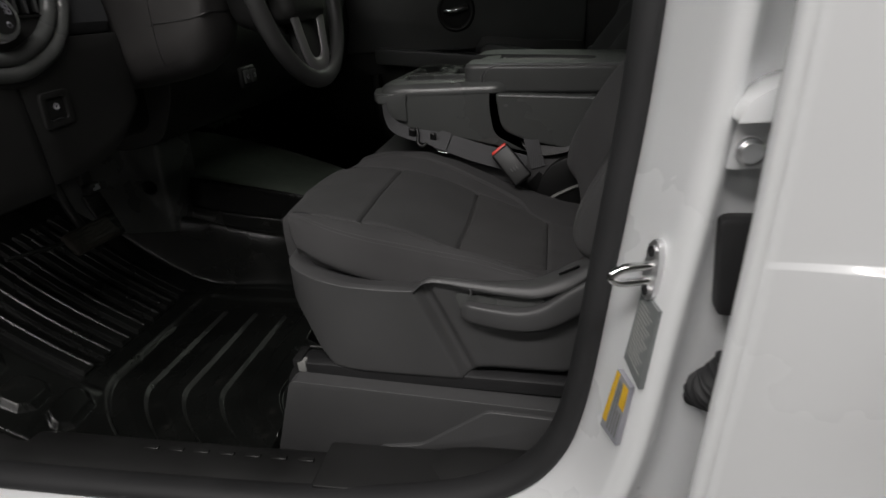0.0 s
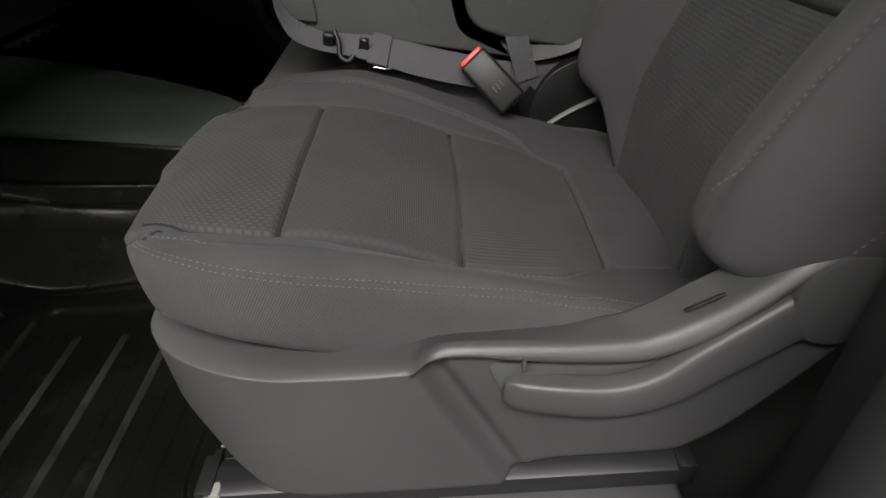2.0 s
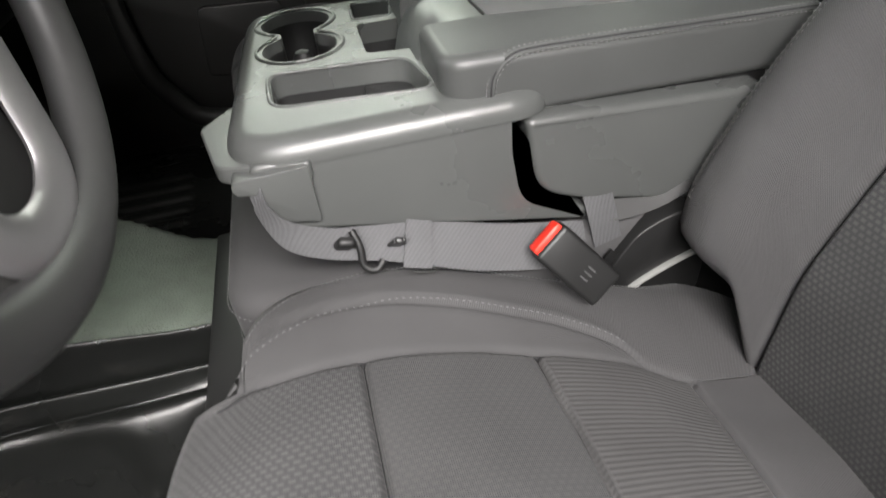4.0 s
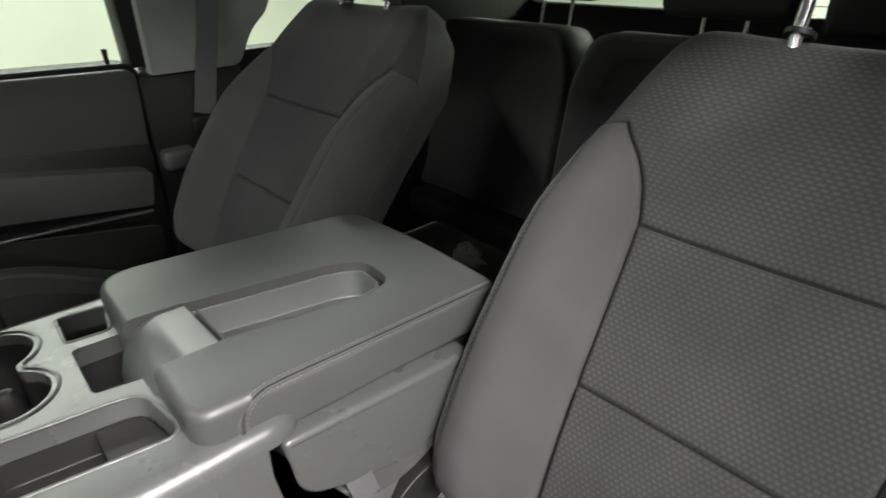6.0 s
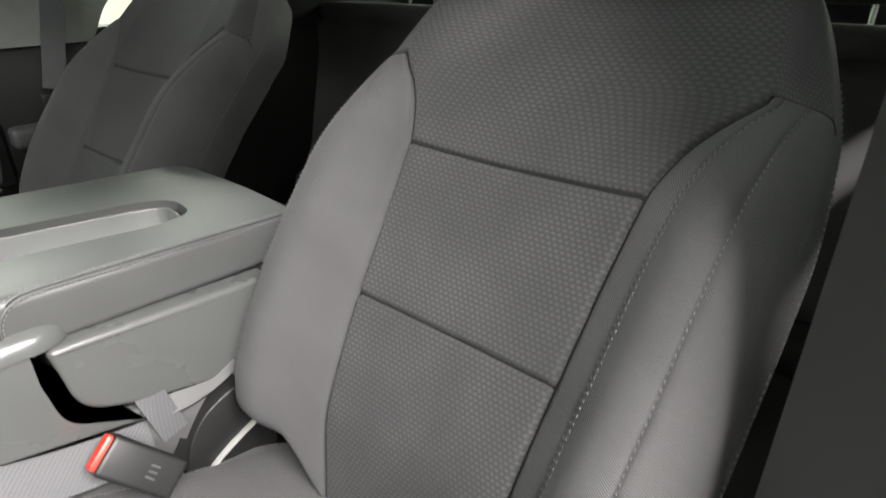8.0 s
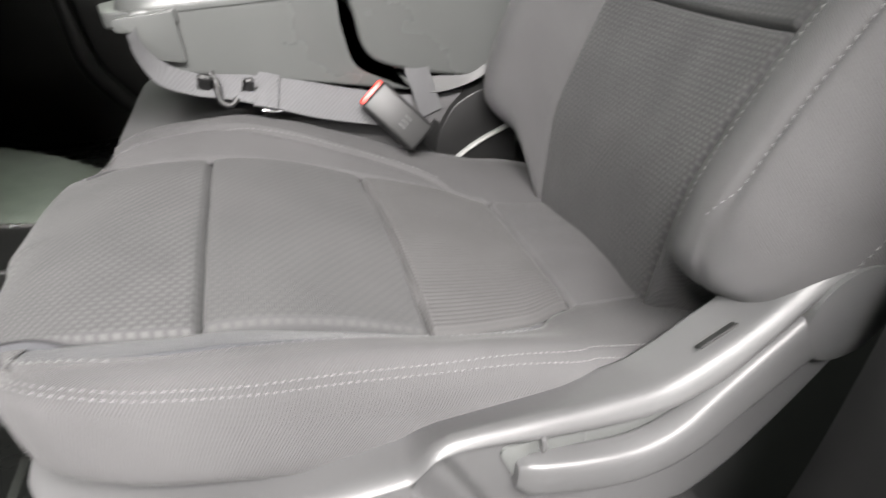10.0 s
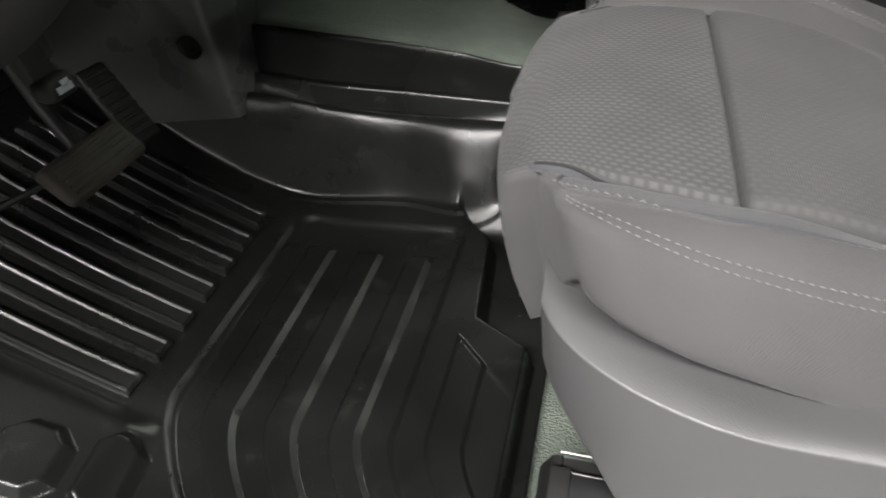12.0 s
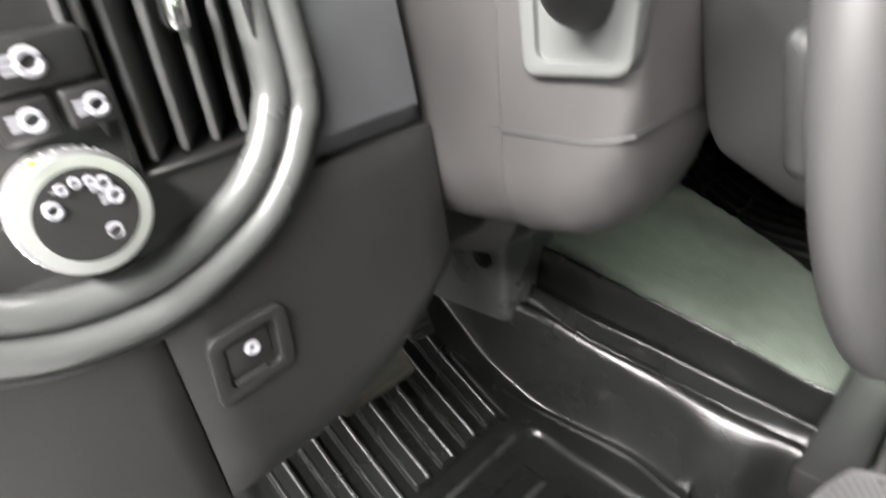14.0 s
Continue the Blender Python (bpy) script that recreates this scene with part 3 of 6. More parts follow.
def front_seat(yc, driver, label):
    seat = thing("front_seat", (0.12 + (0.0 if driver else 0.03), yc, 0.0), label, "car seat", "front seats")
    def here(ob):
        ob.location = (-0.12, 0, 0)
        return ob
    us = fine_lines(-1.4, 1.02, 96, (SEAM_1, SEAM_2, SEAM_2 + 0.03, PANEL_END))
    vs = fine_lines(-1.4, 1.4, 104, (-0.6, 0.6, -0.8, 0.8))
    def zone(u, v):
        if abs(v) < 0.6 and u < SEAM_1:
            return "front_panel"
        if abs(v) < 0.6 and u < SEAM_2:
            return "middle_panel"
        if abs(v) < 0.6 and u < PANEL_END:
            return "rear_panel"
        if -0.8 < v < 0 and -0.92 < u < 0.52:
            return "inlay"
        return "bolster"
    pads = upholstery(cushion_surface, us, vs, zone, lambda u, v: (0.2775 * u, 0.26 * v))
    cushion = here(part("seat_cushion", pads["bolster"], PLAIN, seat, "plain charcoal woven cloth", False))
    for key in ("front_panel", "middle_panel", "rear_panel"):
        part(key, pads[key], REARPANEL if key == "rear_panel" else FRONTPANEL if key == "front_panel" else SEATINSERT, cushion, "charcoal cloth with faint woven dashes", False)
    part("inlay", pads["inlay"], INLAY, cushion, "smooth dark cloth strip", False)
    for side in (-1, 1):
        uv = [(-0.90 + 1.41 * i / 140, side * 0.814) for i in range(141)]
        part("stitching", stitches(*seam_on(cushion_surface, uv)), THREAD, cushion)
    for v0 in (-0.972, -0.955, 0.972):
        uv = [(-0.85 + 1.6 * i / 120, v0) for i in range(121)]
        pts, nrm = seam_on(cushion_surface, uv, 0.0004)
        part("stitching", stitches(pts, nrm, 0.0036, 0.0012, 0.0005), THREAD, cushion)
    def seam(surface, uv, owner):
        part("seam", tube(seam_on(surface, uv, 0.0003)[0], 0.0011, 6), SEAMDARK, owner)
    for s0 in (SEAM_1, SEAM_2):
        seam(cushion_surface, [(s0 + (0.02 * math.cos(abs(v) * 2.6) if s0 > 0 else 0), v) for v in (-0.6 + 1.2 * i / 40 for i in range(41))], cushion)
    seam(cushion_surface, [(PANEL_END, -0.59 + 1.18 * i / 40) for i in range(41)], cushion)
    for v0 in (-0.6, 0.6):
        seam(cushion_surface, [(-0.9 + (PANEL_END + 0.9) * i / 60, v0) for i in range(61)], cushion)
    us = fine_lines(-1.36, 1.4, 104, (LOW_SEAM, HIGH_SEAM, YOKE))
    vs = fine_lines(-1.4, 1.4, 104, (-0.6, 0.6, -0.70, -0.87, 0.92))
    def back_zone(u, v):
        if u > YOKE and max(abs(u), abs(v)) < 1.02:
            return "yoke"
        if abs(v) < 0.6:
            return "yoke" if u > HIGH_SEAM else "middle_panel" if u > LOW_SEAM else "lower_panel"
        return "bolster"
    pads = upholstery(back_surface, us, vs, back_zone, lambda u, v: (0.26 * v, 0.345 * u))
    back = here(part("backrest", pads["bolster"], PLAIN, seat, "plain charcoal cloth side bolsters", False))
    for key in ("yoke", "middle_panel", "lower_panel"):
        part(key, pads[key], SHADEDINSERT, back, "charcoal cloth with small pale dashes, shade put into its colour", False)
    for v in (-0.705, -0.72, -0.875, 0.925, 0.94):
        uv = [(-0.86 + (YOKE - 0.02 + 0.86) * i / 140, v) for i in range(141)]
        part("stitching", stitches(*seam_on(back_surface, uv)), THREAD, back)
    for v in (-1.14, 1.14):
        uv = [(-0.9 + 1.75 * i / 140, v) for i in range(141)]
        part("stitching", stitches(*seam_on(back_surface, uv, 0.0008)), THREAD, back)
    for t in (LOW_SEAM, HIGH_SEAM):
        seam(back_surface, [(t, -0.6 + 1.2 * i / 40) for i in range(41)], back)
    for v0 in (-0.6, 0.6):
        seam(back_surface, [(-0.9 + (YOKE + 0.9) * i / 70, v0) for i in range(71)], back)
        seam(back_surface, [(YOKE, v0 + math.copysign(0.44 * i / 30, v0)) for i in range(31)], back)
    # hard rear shell
    c = BACK_AT + RECLINE[0] * 0.085 - RECLINE[1] * 0.092
    tilt = Matrix((( -0.8, 0, 0.6), (0, 1, 0), (0.6, 0, 0.8))).to_4x4()
    here(part("back_shell", box(c.x, 0, c.z, 0.03, 0.42, 0.56, 0.014, 3, tilt), DARK, seat))
    # headrest on two bright posts
    for y in (0.077, -0.077):
        foot = BACK_AT + RECLINE[0] * 0.405 - RECLINE[1] * 0.043 + Vector((-0.006, y + 0.008, 0.004))
        head = foot + Vector((0.055, 0, 0.20))
        here(part("headrest_post", tube([foot, head], 0.0068, 20), STEEL, seat, "bright chrome post"))
        g = foot + RECLINE[0] * 0.018
        here(part("post_sleeve", tube([g, g + Vector((0.002, 0, 0.005))], 0.015, 20, flat=1.3), DARK, seat))
        here(part("post_collar", tube([g, g + Vector((0.003, 0, 0.009))], 0.0095, 20), STEEL, seat))
    hp = BACK_AT + RECLINE[0] * 0.40 - RECLINE[1] * 0.045 + Vector((0.055, 0, 0.235))
    here(part("headrest", box(hp.x, 0, hp.z, 0.10, 0.27, 0.17, 0.045, 5, Euler((0, radians(14), 0)).to_matrix().to_4x4()), PLAIN, seat))
    here(part("seat_base", box(0.16, 0, 0.205, 0.40, 0.42, 0.07, 0.02), DARK, seat))
    if driver:
        side_shield(seat)
        for ob in list(seat.children):
            if ob.name.split(".")[0] in ("side_shield", "recline_lever", "pivot_cover", "label_plate", "mould_nub", "lever_pocket"):
                here(ob)
    for y in (-0.235, 0.235):
        rail = here(part("seat_rail", prism(round_poly([(y - 0.02, 0.0), (y + 0.02, 0.0), (y + 0.02, 0.022), (y + 0.008, 0.026), (y - 0.008, 0.026), (y - 0.02, 0.022)], 0.003, 2), "x", -0.075, 0.345), RAILSTEEL, seat, "grey steel slide rail"))
        rail.location.z, rail.rotation_euler.y = 0.148, radians(2.3)
        for x in (-0.078, 0.348):
            here(part("rail_cap", box(x, y, 0.162 - 0.04 * x, 0.016, 0.042, 0.028, 0.003, 2), DARK, seat))
    # pressed rail front: two bright lips round a black channel, a slotted plate and the end block
    if driver:
        for y, z, r in ((-0.196, 0.166, 0.0016), (-0.214, 0.169, 0.0018)):
            here(part("rail_lip", tube([Vector((-0.080, y, z)), Vector((0.03, y, z - 0.004)), Vector((0.12, y, z - 0.008))], r, 8), EDGESTEEL, seat, "bare bright steel edge"))
        here(part("rail_channel", prism([(-0.079, 0.1505), (0.15, 0.144), (0.15, 0.154), (-0.079, 0.1605)], "y", -0.2135, -0.1965, 0.001, 1), DARK, seat))
        plate = prism(round_poly([(-0.079, -0.2305), (0.13, -0.2305), (0.13, -0.2165), (-0.079, -0.2165)], 0.003, 2), "z", 0.152, 0.1655, 0.0012, 2)
        here(part("slotted_plate", plate, RAILSTEEL, seat))
        for k in range(6):
            x = -0.071 + 0.0125 * k
            here(part("slot", box(x, -0.2235, 0.1658, 0.0065, 0.0062, 0.0008, 0.0003, 1), BLACK, seat))
        here(part("rivet", tube([Vector((-0.0455, -0.2245, 0.165)), Vector((-0.0455, -0.2245, 0.1675))], 0.0038, 16), EDGESTEEL, seat))
        here(part("end_block", box(-0.071, -0.2445, 0.1665, 0.015, 0.024, 0.020, 0.0025, 2), GREYTRIM, seat, "pale grey rail end block"))
        foot = prism(round_poly([(-0.098, 0.115), (-0.078, 0.115), (-0.078, 0.166), (-0.086, 0.164), (-0.096, 0.145)], [0.002, 0.002, 0.003, 0.006, 0.008], 4), "y", -0.258, -0.198, 0.003, 2)
        here(part("rail_foot", foot, DARK, seat))
    return seat


front_seat(0.0, True, "charcoal cloth driver's seat with patterned panels and plastic side shield")
front_seat(0.88, False, "charcoal cloth passenger seat with patterned panels on bare slide rails")


# ---- floor, mats and sill ----
WALL_BASE = ((-0.95, 0.26), (-0.80, 0.246), (-0.70, 0.254), (-0.62, 0.276), (-0.533, 0.303), (-0.40, 0.316), (-0.30, 0.298), (-0.25, 0.310), (-0.20, 0.342), (-0.1, 0.35))
LIP_Y = ((-0.95, 0.31), (-0.75, 0.328), (-0.60, 0.346), (-0.50, 0.362), (-0.40, 0.382), (-0.30, 0.388), (-0.20, 0.395))
LIP_Z = ((-0.95, 0.245), (-0.75, 0.212), (-0.60, 0.180), (-0.50, 0.150), (-0.40, 0.129), (-0.30, 0.119), (-0.20, 0.108))
LEDGE_Y = ((-0.95, 0.355), (-0.55, 0.375), (-0.41, 0.397), (-0.31, 0.407), (-0.20, 0.424))
LEDGE_Z = ((-0.95, 0.27), (-0.75, 0.235), (-0.55, 0.192), (-0.41, 0.165), (-0.31, 0.149), (-0.20, 0.128))
EDGE_Y = ((-0.95, 0.385), (-0.55, 0.398), (-0.43, 0.412), (-0.30, 0.426), (-0.20, 0.444), (-0.1, 0.45))
EDGE_Z = ((-0.95, 0.33), (-0.55, 0.268), (-0.43, 0.243), (-0.30, 0.213), (-0.20, 0.182), (-0.1, 0.178))
# raised bars of the sunken panel: left and right edge
BARS = ((-0.520, -0.478), (-0.436, -0.397), (-0.353, -0.318))


def toe(x):
    a = -0.56 - x
    return 0.30 * (a + math.sqrt(a * a + 0.0025)) - 0.002 + 0.6 * max(0, -0.68 - x) ** 2


def tunnel(x, y):
    """Inner wall of the footwell: a convex rise to a rolled lip, a slot, a second ledge, then the step up to the centre hump."""
    w, y1, z1 = tween(x, WALL_BASE), tween(x, LIP_Y), tween(x, LIP_Z)
    y2, z2, y3, z3 = tween(x, LEDGE_Y), tween(x, LEDGE_Z), tween(x, EDGE_Y), tween(x, EDGE_Z)
    if y <= w - 0.012:
        return 0.0
    if y < y1:
        k, h = (y - w + 0.012) / (y1 - w + 0.012), z1
        return tween(k, ((0.0, 0.0), (0.08, 0.004 * h), (0.16, 0.03 * h), (0.24, 0.11 * h), (0.50, 0.49 * h), (0.76, 0.865 * h), (0.86, 0.955 * h), (0.94, 0.99 * h), (1.0, h)))
    return tween(y, ((y1, z1), (y1 + 0.003, z1 - 0.001), (y1 + 0.007, z1 - 0.009), (y2 - 0.006, z2 - 0.012), (y2 - 0.003, z2 - 0.001), (y2, z2), (y2 + 0.003, z2 - 0.002), (y2 + 0.006, z2 - 0.012), (y3 - 0.006, z3 - 0.012), (y3 - 0.002, z3 - 0.001), (y3, z3), (y3 + 0.4, z3 + 0.004)))


def floor_z(x, y):
    """The bare floor of the driver's side: flat pan, toe board ahead, tunnel at the inner side."""
    z, up = max(toe(x), 0.0), tunnel(x, y)
    if up <= 0:
        return z
    return z + 0.5 * ((up - z) + math.hypot(up - z, 0.012))


def mat_edge(y):
    """Where the mat ends towards the seat."""
    if y < 0.074:
        return -0.150 - 0.071 * line(y - 0.033, 0.041)
    return -0.221 - 0.017 * line(y - 0.074, 0.162) - 0.064 * line(y - 0.236, 0.070)


def stud(x, y, cx, cy, a, b, turn):
    """A flat-topped angular block with sloped sides."""
    c, s = math.cos(turn), math.sin(turn)
    dx, dy = abs((x - cx) * c + (y - cy) * s), abs(-(x - cx) * s + (y - cy) * c)
    return line(min(a - dx, b - dy, 0.72 * (a + b) - dx - dy), 0.011)


def mat_bend(y):
    return 2.4 * max(0, -0.115 - y) ** 1.6


def mat_z(x, y):
    z = floor_z(x, y) + 0.006
    xs = x - mat_bend(y)
    # sunken panel with rounded far corners and raised bars with sloped sides in it
    r = 0.030
    qx, qy = abs(xs + 0.4175) - 0.1455 + r, y - 0.258 + r
    inside = r - (math.hypot(max(qx, 0), max(qy, 0)) + min(max(qx, qy), 0))
    z -= 0.009 * line(inside, 0.010)
    if inside > 0:
        for xa, xb in BARS:
            z += 0.0065 * line(min((xs - xa + 0.003) / 0.006, (xb + 0.004 - xs) / 0.008, (0.190 - y) / 0.008), 1)
    # slanted tile beside the panel
    z += 0.006 * line(min((xs + 0.238) / 0.007, (0.040 - y - (xs + 0.236)) / 0.007), 1) * (1 - 0.9 * line(xs + 0.196, 0.005) * line(-0.001 - y, 0.006))
    # trough for the bars that run up the toe board
    if x < -0.585:
        z -= 0.004 * step(0, 0.012, -0.590 - x) * step(0, 0.010, 0.235 - y) * step(0, 0.010, y + 0.158)
    # ledge with angular blocks by the sill
    z += 0.020 * step(0.0, 0.035, -0.150 - y) * step(0.0, 0.04, -0.535 - x)
    for cx, cy, a, b, t in ((-0.735, -0.236, 0.054, 0.038, 0.15), (-0.628, -0.250, 0.036, 0.042, 0.1), (-0.557, -0.235, 0.026, 0.050, 0.12), (-0.84, -0.235, 0.040, 0.040, 0.2)):
        z += 0.013 * stud(x, y, cx, cy, a, b, t)
    z -= 0.007 * stud(x, y, -0.715, -0.225, 0.024, 0.014, 0.15)
    # drop at the mat's rear edge
    z -= 0.040 * line(x - mat_edge(y), 0.010) * (1 - step(0.27, 0.33, y))
    return z


def heightfield(x0, x1, near, far, nx, ny, fz, edge=0.012, lines=None):
    """A sheet of heights, its sides straight or along tables; lines(x) gives the rows of y where they follow folds."""
    rows = []
    for i in range(nx + 1):
        x = x0 + (x1 - x0) * i / nx
        y0, y1 = (tween(x, q) if isinstance(q, tuple) else q for q in (near, far))
        ys = lines(x) if lines else [y0 + (y1 - y0) * j / ny for j in range(ny + 1)]
        row = [(x, ys[0], fz(x, ys[0]) - edge)] + [(x, y, fz(x, y)) for y in ys] + [(x, ys[-1], fz(x, ys[-1]) - edge)]
        rows.append(row)
    rows.insert(0, [(p[0], p[1], p[2] - edge) for p in rows[0]])
    rows.append([(p[0], p[1], p[2] - edge) for p in rows[-1]])
    return skin(rows, False)


def mat_lines(x):
    w, y1, y2, y3 = (tween(x, q) for q in (WALL_BASE, LIP_Y, LEDGE_Y, EDGE_Y))
    knots = (-0.325, 0.225, w - 0.012, y1, y1 + 0.003, y1 + 0.007, y2 - 0.006, y2 - 0.003, y2, y2 + 0.003, y2 + 0.006, y3 - 0.006, y3 - 0.002, y3)
    ys = [knots[0]]
    for a, b, n in zip(knots, knots[1:], (275, 14, 40, 2, 3, 3, 2, 2, 2, 2, 6, 3, 2)):
        ys += [a + (b - a) * (j + 1) / n for j in range(n)]
    return ys


driver_mat = part("floor_mat", heightfield(-0.95, -0.124, -0.325, 0.0, 440, 0, mat_z, lines=mat_lines), RUBBER, sharp=False)
tagged(driver_mat, "black ribbed rubber all-weather mat, dusty", "floor mat")


def bar(path, half, tall, shoulder=0.4):
    """A low rib along a path: straight flanks, a flat top with rounded shoulders, squared ends."""
    rings, k = [], len(path)
    for i, p in enumerate(path):
        d = (path[min(i + 1, k - 1)] - path[max(i - 1, 0)]).normalized()
        side = Vector((0, 0, 1)).cross(d).normalized()
        up = d.cross(side).normalized()
        f = 0.5 if i in (0, k - 1) else 1.0
        rings.append([p + side * half * a + up * tall * b * f for a, b in ((-1.10, -0.8), (-1, 0.1), (-0.96, 0.6), (-0.86, 0.92), (-0.74, 1.0), (-shoulder, 0.96), (-shoulder + 0.14, 0.72), (shoulder - 0.14, 0.72), (shoulder, 0.96), (0.74, 1.0), (0.86, 0.92), (0.96, 0.6), (1, 0.1), (1.10, -0.8))])
    return skin(rings)


for i in range(7):
    y = 0.201 - 0.0545 * i
    start = -0.600 - 0.001 * (3 - i) ** 2 / 2
    path = [Vector((x, y, mat_z(x, y) + 0.001)) for x in [start, start - 0.004] + [start - 0.016 * j for j in range(1, 20)]]
    part("toe_rib", bar(path, 0.0165, 0.0105, 0.62), RIBRUBBER, driver_mat)


# Pale strips along the bar edges: reflections on the slopes, painted as colour.
for xb, far, lift in ((-0.478, 0.186, 0.0), (-0.397, 0.182, 0.0), (-0.318, 0.176, 0.0), (-0.562, 0.215, 0.0)):
    rows = []
    for j in range(64):
        y = far - 0.008 * j
        if y < -0.285:
            break
        pts = [(x, mat_z(x, y) + 0.0006) for x in (xb + mat_bend(y) + d for d in (-0.0040, -0.0015, 0.001, 0.0035))]
        rows.append([(x, y, z) for x, z in pts])
    part("glint_edge", skin(rows, False), GLINTRUBBER, driver_mat, "grey strip, the edge's reflection put into colour", False)


FAR_Y = ((-0.80, 0.82), (-0.586, 0.77), (-0.35, 0.705), (-0.20, 0.645), (-0.1, 0.63))


def cab_floor_z(x, y):
    hump = tween(x, EDGE_Z) - 0.0015 if x < -0.1 else 0.178
    hump += 0.01 * step(0.0, 0.02, y - tween(x, EDGE_Y))
    if y < tween(x, EDGE_Y) - 0.004:
        return (floor_z(x, y) if x < -0.12 else 0.170 * step(0.33, 0.42, y)) - 0.05
    k = step(0.0, 0.04, y - tween(x, FAR_Y))
    return hump * (1 - k) + (0.02 + max(0, toe(x)) * 0.9) * k


tagged(part("floor", heightfield(-1.0, 0.0, -0.37, 1.34, 120, 200, cab_floor_z), CARPET, sharp=False), "pale grey-green floor covering over the centre hump", "floor", kind="structure")
# Same floor sheet in seal black: the shade under the seats as colour.
tagged(part("rear_floor", heightfield(0.0, 1.74, -0.37, 1.34, 60, 100, cab_floor_z), SEAL, sharp=False), "floor under and behind the seats, shade put into its black colour", "floor", kind="structure")


def passenger_mat_z(x, y):
    z = 0.040 + max(0, toe(x)) + 0.12 * (1 - step(0.01, 0.08, y - tween(x, FAR_Y)))
    k = (y - 0.9) / 0.05
    return z + 0.008 * (1 - step(0.010, 0.014, abs(k - round(k)) * 0.05)) * step(0, 0.01, -0.3 - x)


tagged(part("floor_mat", heightfield(-0.92, -0.13, tuple((x, y + 0.006) for x, y in FAR_Y), 1.29, 130, 160, passenger_mat_z), RUBBER, sharp=False), "black ribbed rubber mat in the passenger footwell", "floor mat")


def sill():
    s = thing("seat_riser_cover", (0.12, -0.26, 0.0), "black moulded plastic cover below the seat rail", "trim panel")
    outline = round_poly([(-0.125, 0.015), (-0.083, 0.158), (0.345, 0.128), (0.365, 0.015)], [0.004, 0.012, 0.01, 0.004], 4)
    hang(part("cover", prism(outline, "y", -0.282, -0.20, 0.006, 3), PLASTIC), s)
    ramp = prism(round_poly([(0.05, 0.045), (0.12, 0.055), (0.225, 0.126), (0.345, 0.118), (0.345, 0.02), (0.05, 0.02)], 0.01, 4), "y", -0.288, -0.270, 0.006, 3)
    hang(part("raised_ramp", ramp, PLASTIC), s)
    plate = thing("sill_plate", (-0.2, -0.33, 0.0), "black ribbed plastic scuff plate on the door sill", "trim panel")
    rows = []
    for i in range(61):
        x = -0.95 + 1.25 * i / 60
        lift = 0.035 * step(0.02, 0.22, x)
        rows.append([(x, y, z + lift) for y, z in ((-0.388, 0.000), (-0.385, 0.020), (-0.370, 0.030), (-0.335, 0.036), (-0.300, 0.034), (-0.286, 0.024), (-0.280, -0.010))])
    hang(part("plate", skin(rows, False), DARK, sharp=False), plate)
    for i in range(7):
        hang(part("tread_bar", box(-0.33 + 0.045 * i, -0.318, 0.0365, 0.026, 0.008, 0.003, 0.001, 1), DARK), plate)
    hang(part("joint_cover", prism(round_poly([(-0.02, -0.39), (0.24, -0.39), (0.24, -0.30), (-0.02, -0.30)], 0.006, 3), "z", 0.034, 0.060, 0.006, 3), DARK), plate)


sill()


def tunnel_trim():
    t = thing("lower_console_trim", (-0.7, 0.30, 0.17), "dark grey plastic trim at the foot of the dashboard", "trim panel")
    plan = round_poly([(-0.98, 0.258), (-0.80, 0.285), (-0.650, 0.303), (-0.640, 0.43), (-0.98, 0.43)], [0.01, 0.05, 0.014, 0.01, 0.01], 6)
    rings = []
    for z, grow in ((0.168, 0.0), (0.19, 0.0), (0.30, 0.006), (0.46, 0.014)):
        rings.append([(x + (0.0 if x < -0.7 else grow * 1.5), y - grow, z) for x, y in plan])
    me = carve(skin(rings), [prism([(-0.686 + 0.019 * math.cos(q), 0.292 + 0.019 * math.sin(q)) for q in (2 * math.pi * i / 24 for i in range(24))], "y", 0.2, 0.35)], 0.002, 2)
    hang(part("panel", me, SATIN), t)


tunnel_trim()


# ---- centre seat and console ----
def centre_seat():
    seat = thing("jump_seat", (0.1, 0.42, 0.18), "charcoal cloth jump seat cushion under the console", "car seat")
    rb = pad_loft(round_poly([(-0.106, 0.252), (0.36, 0.248), (0.36, 0.60), (-0.106, 0.59)], [0.055, 0.03, 0.03, 0.06], 8), 0.19, 0.366, 0.022)
    hang(part("seat_cushion", rb, PLAIN), seat)
    hang(part("base", box(-0.145, 0.44, 0.185, 0.062, 0.36, 0.05, 0.006, 2), DARK), seat)
    for z in (0.345, 0.300):
        hem = [Vector((-0.1065 + 0.045 * (1 - math.cos(a)), 0.2505 + 0.045 * (1 - math.sin(a)), z)) for a in [math.pi / 2 * i / 12 for i in range(13)]]
        hem = [Vector((0.0 - 0.0625 * i / 10, 0.2505, z)) for i in range(10)] + [Vector((p.x, p.y, p.z)) for p in reversed(hem)]
        hem += [Vector((-0.107, 0.297 + 0.02 * i, z)) for i in range(12)]
        hang(part("stitching", stitches(hem, [Vector((-0.7, -0.7, 0))] * len(hem)), THREAD), seat)


centre_seat()


def bowl(rings):
    """Rows of points closed at the last one only."""
    bm = skin(rings, True, False)
    bm.verts.ensure_lookup_table()
    bm.faces.new(bm.verts[-len(rings[0]):])
    return bm


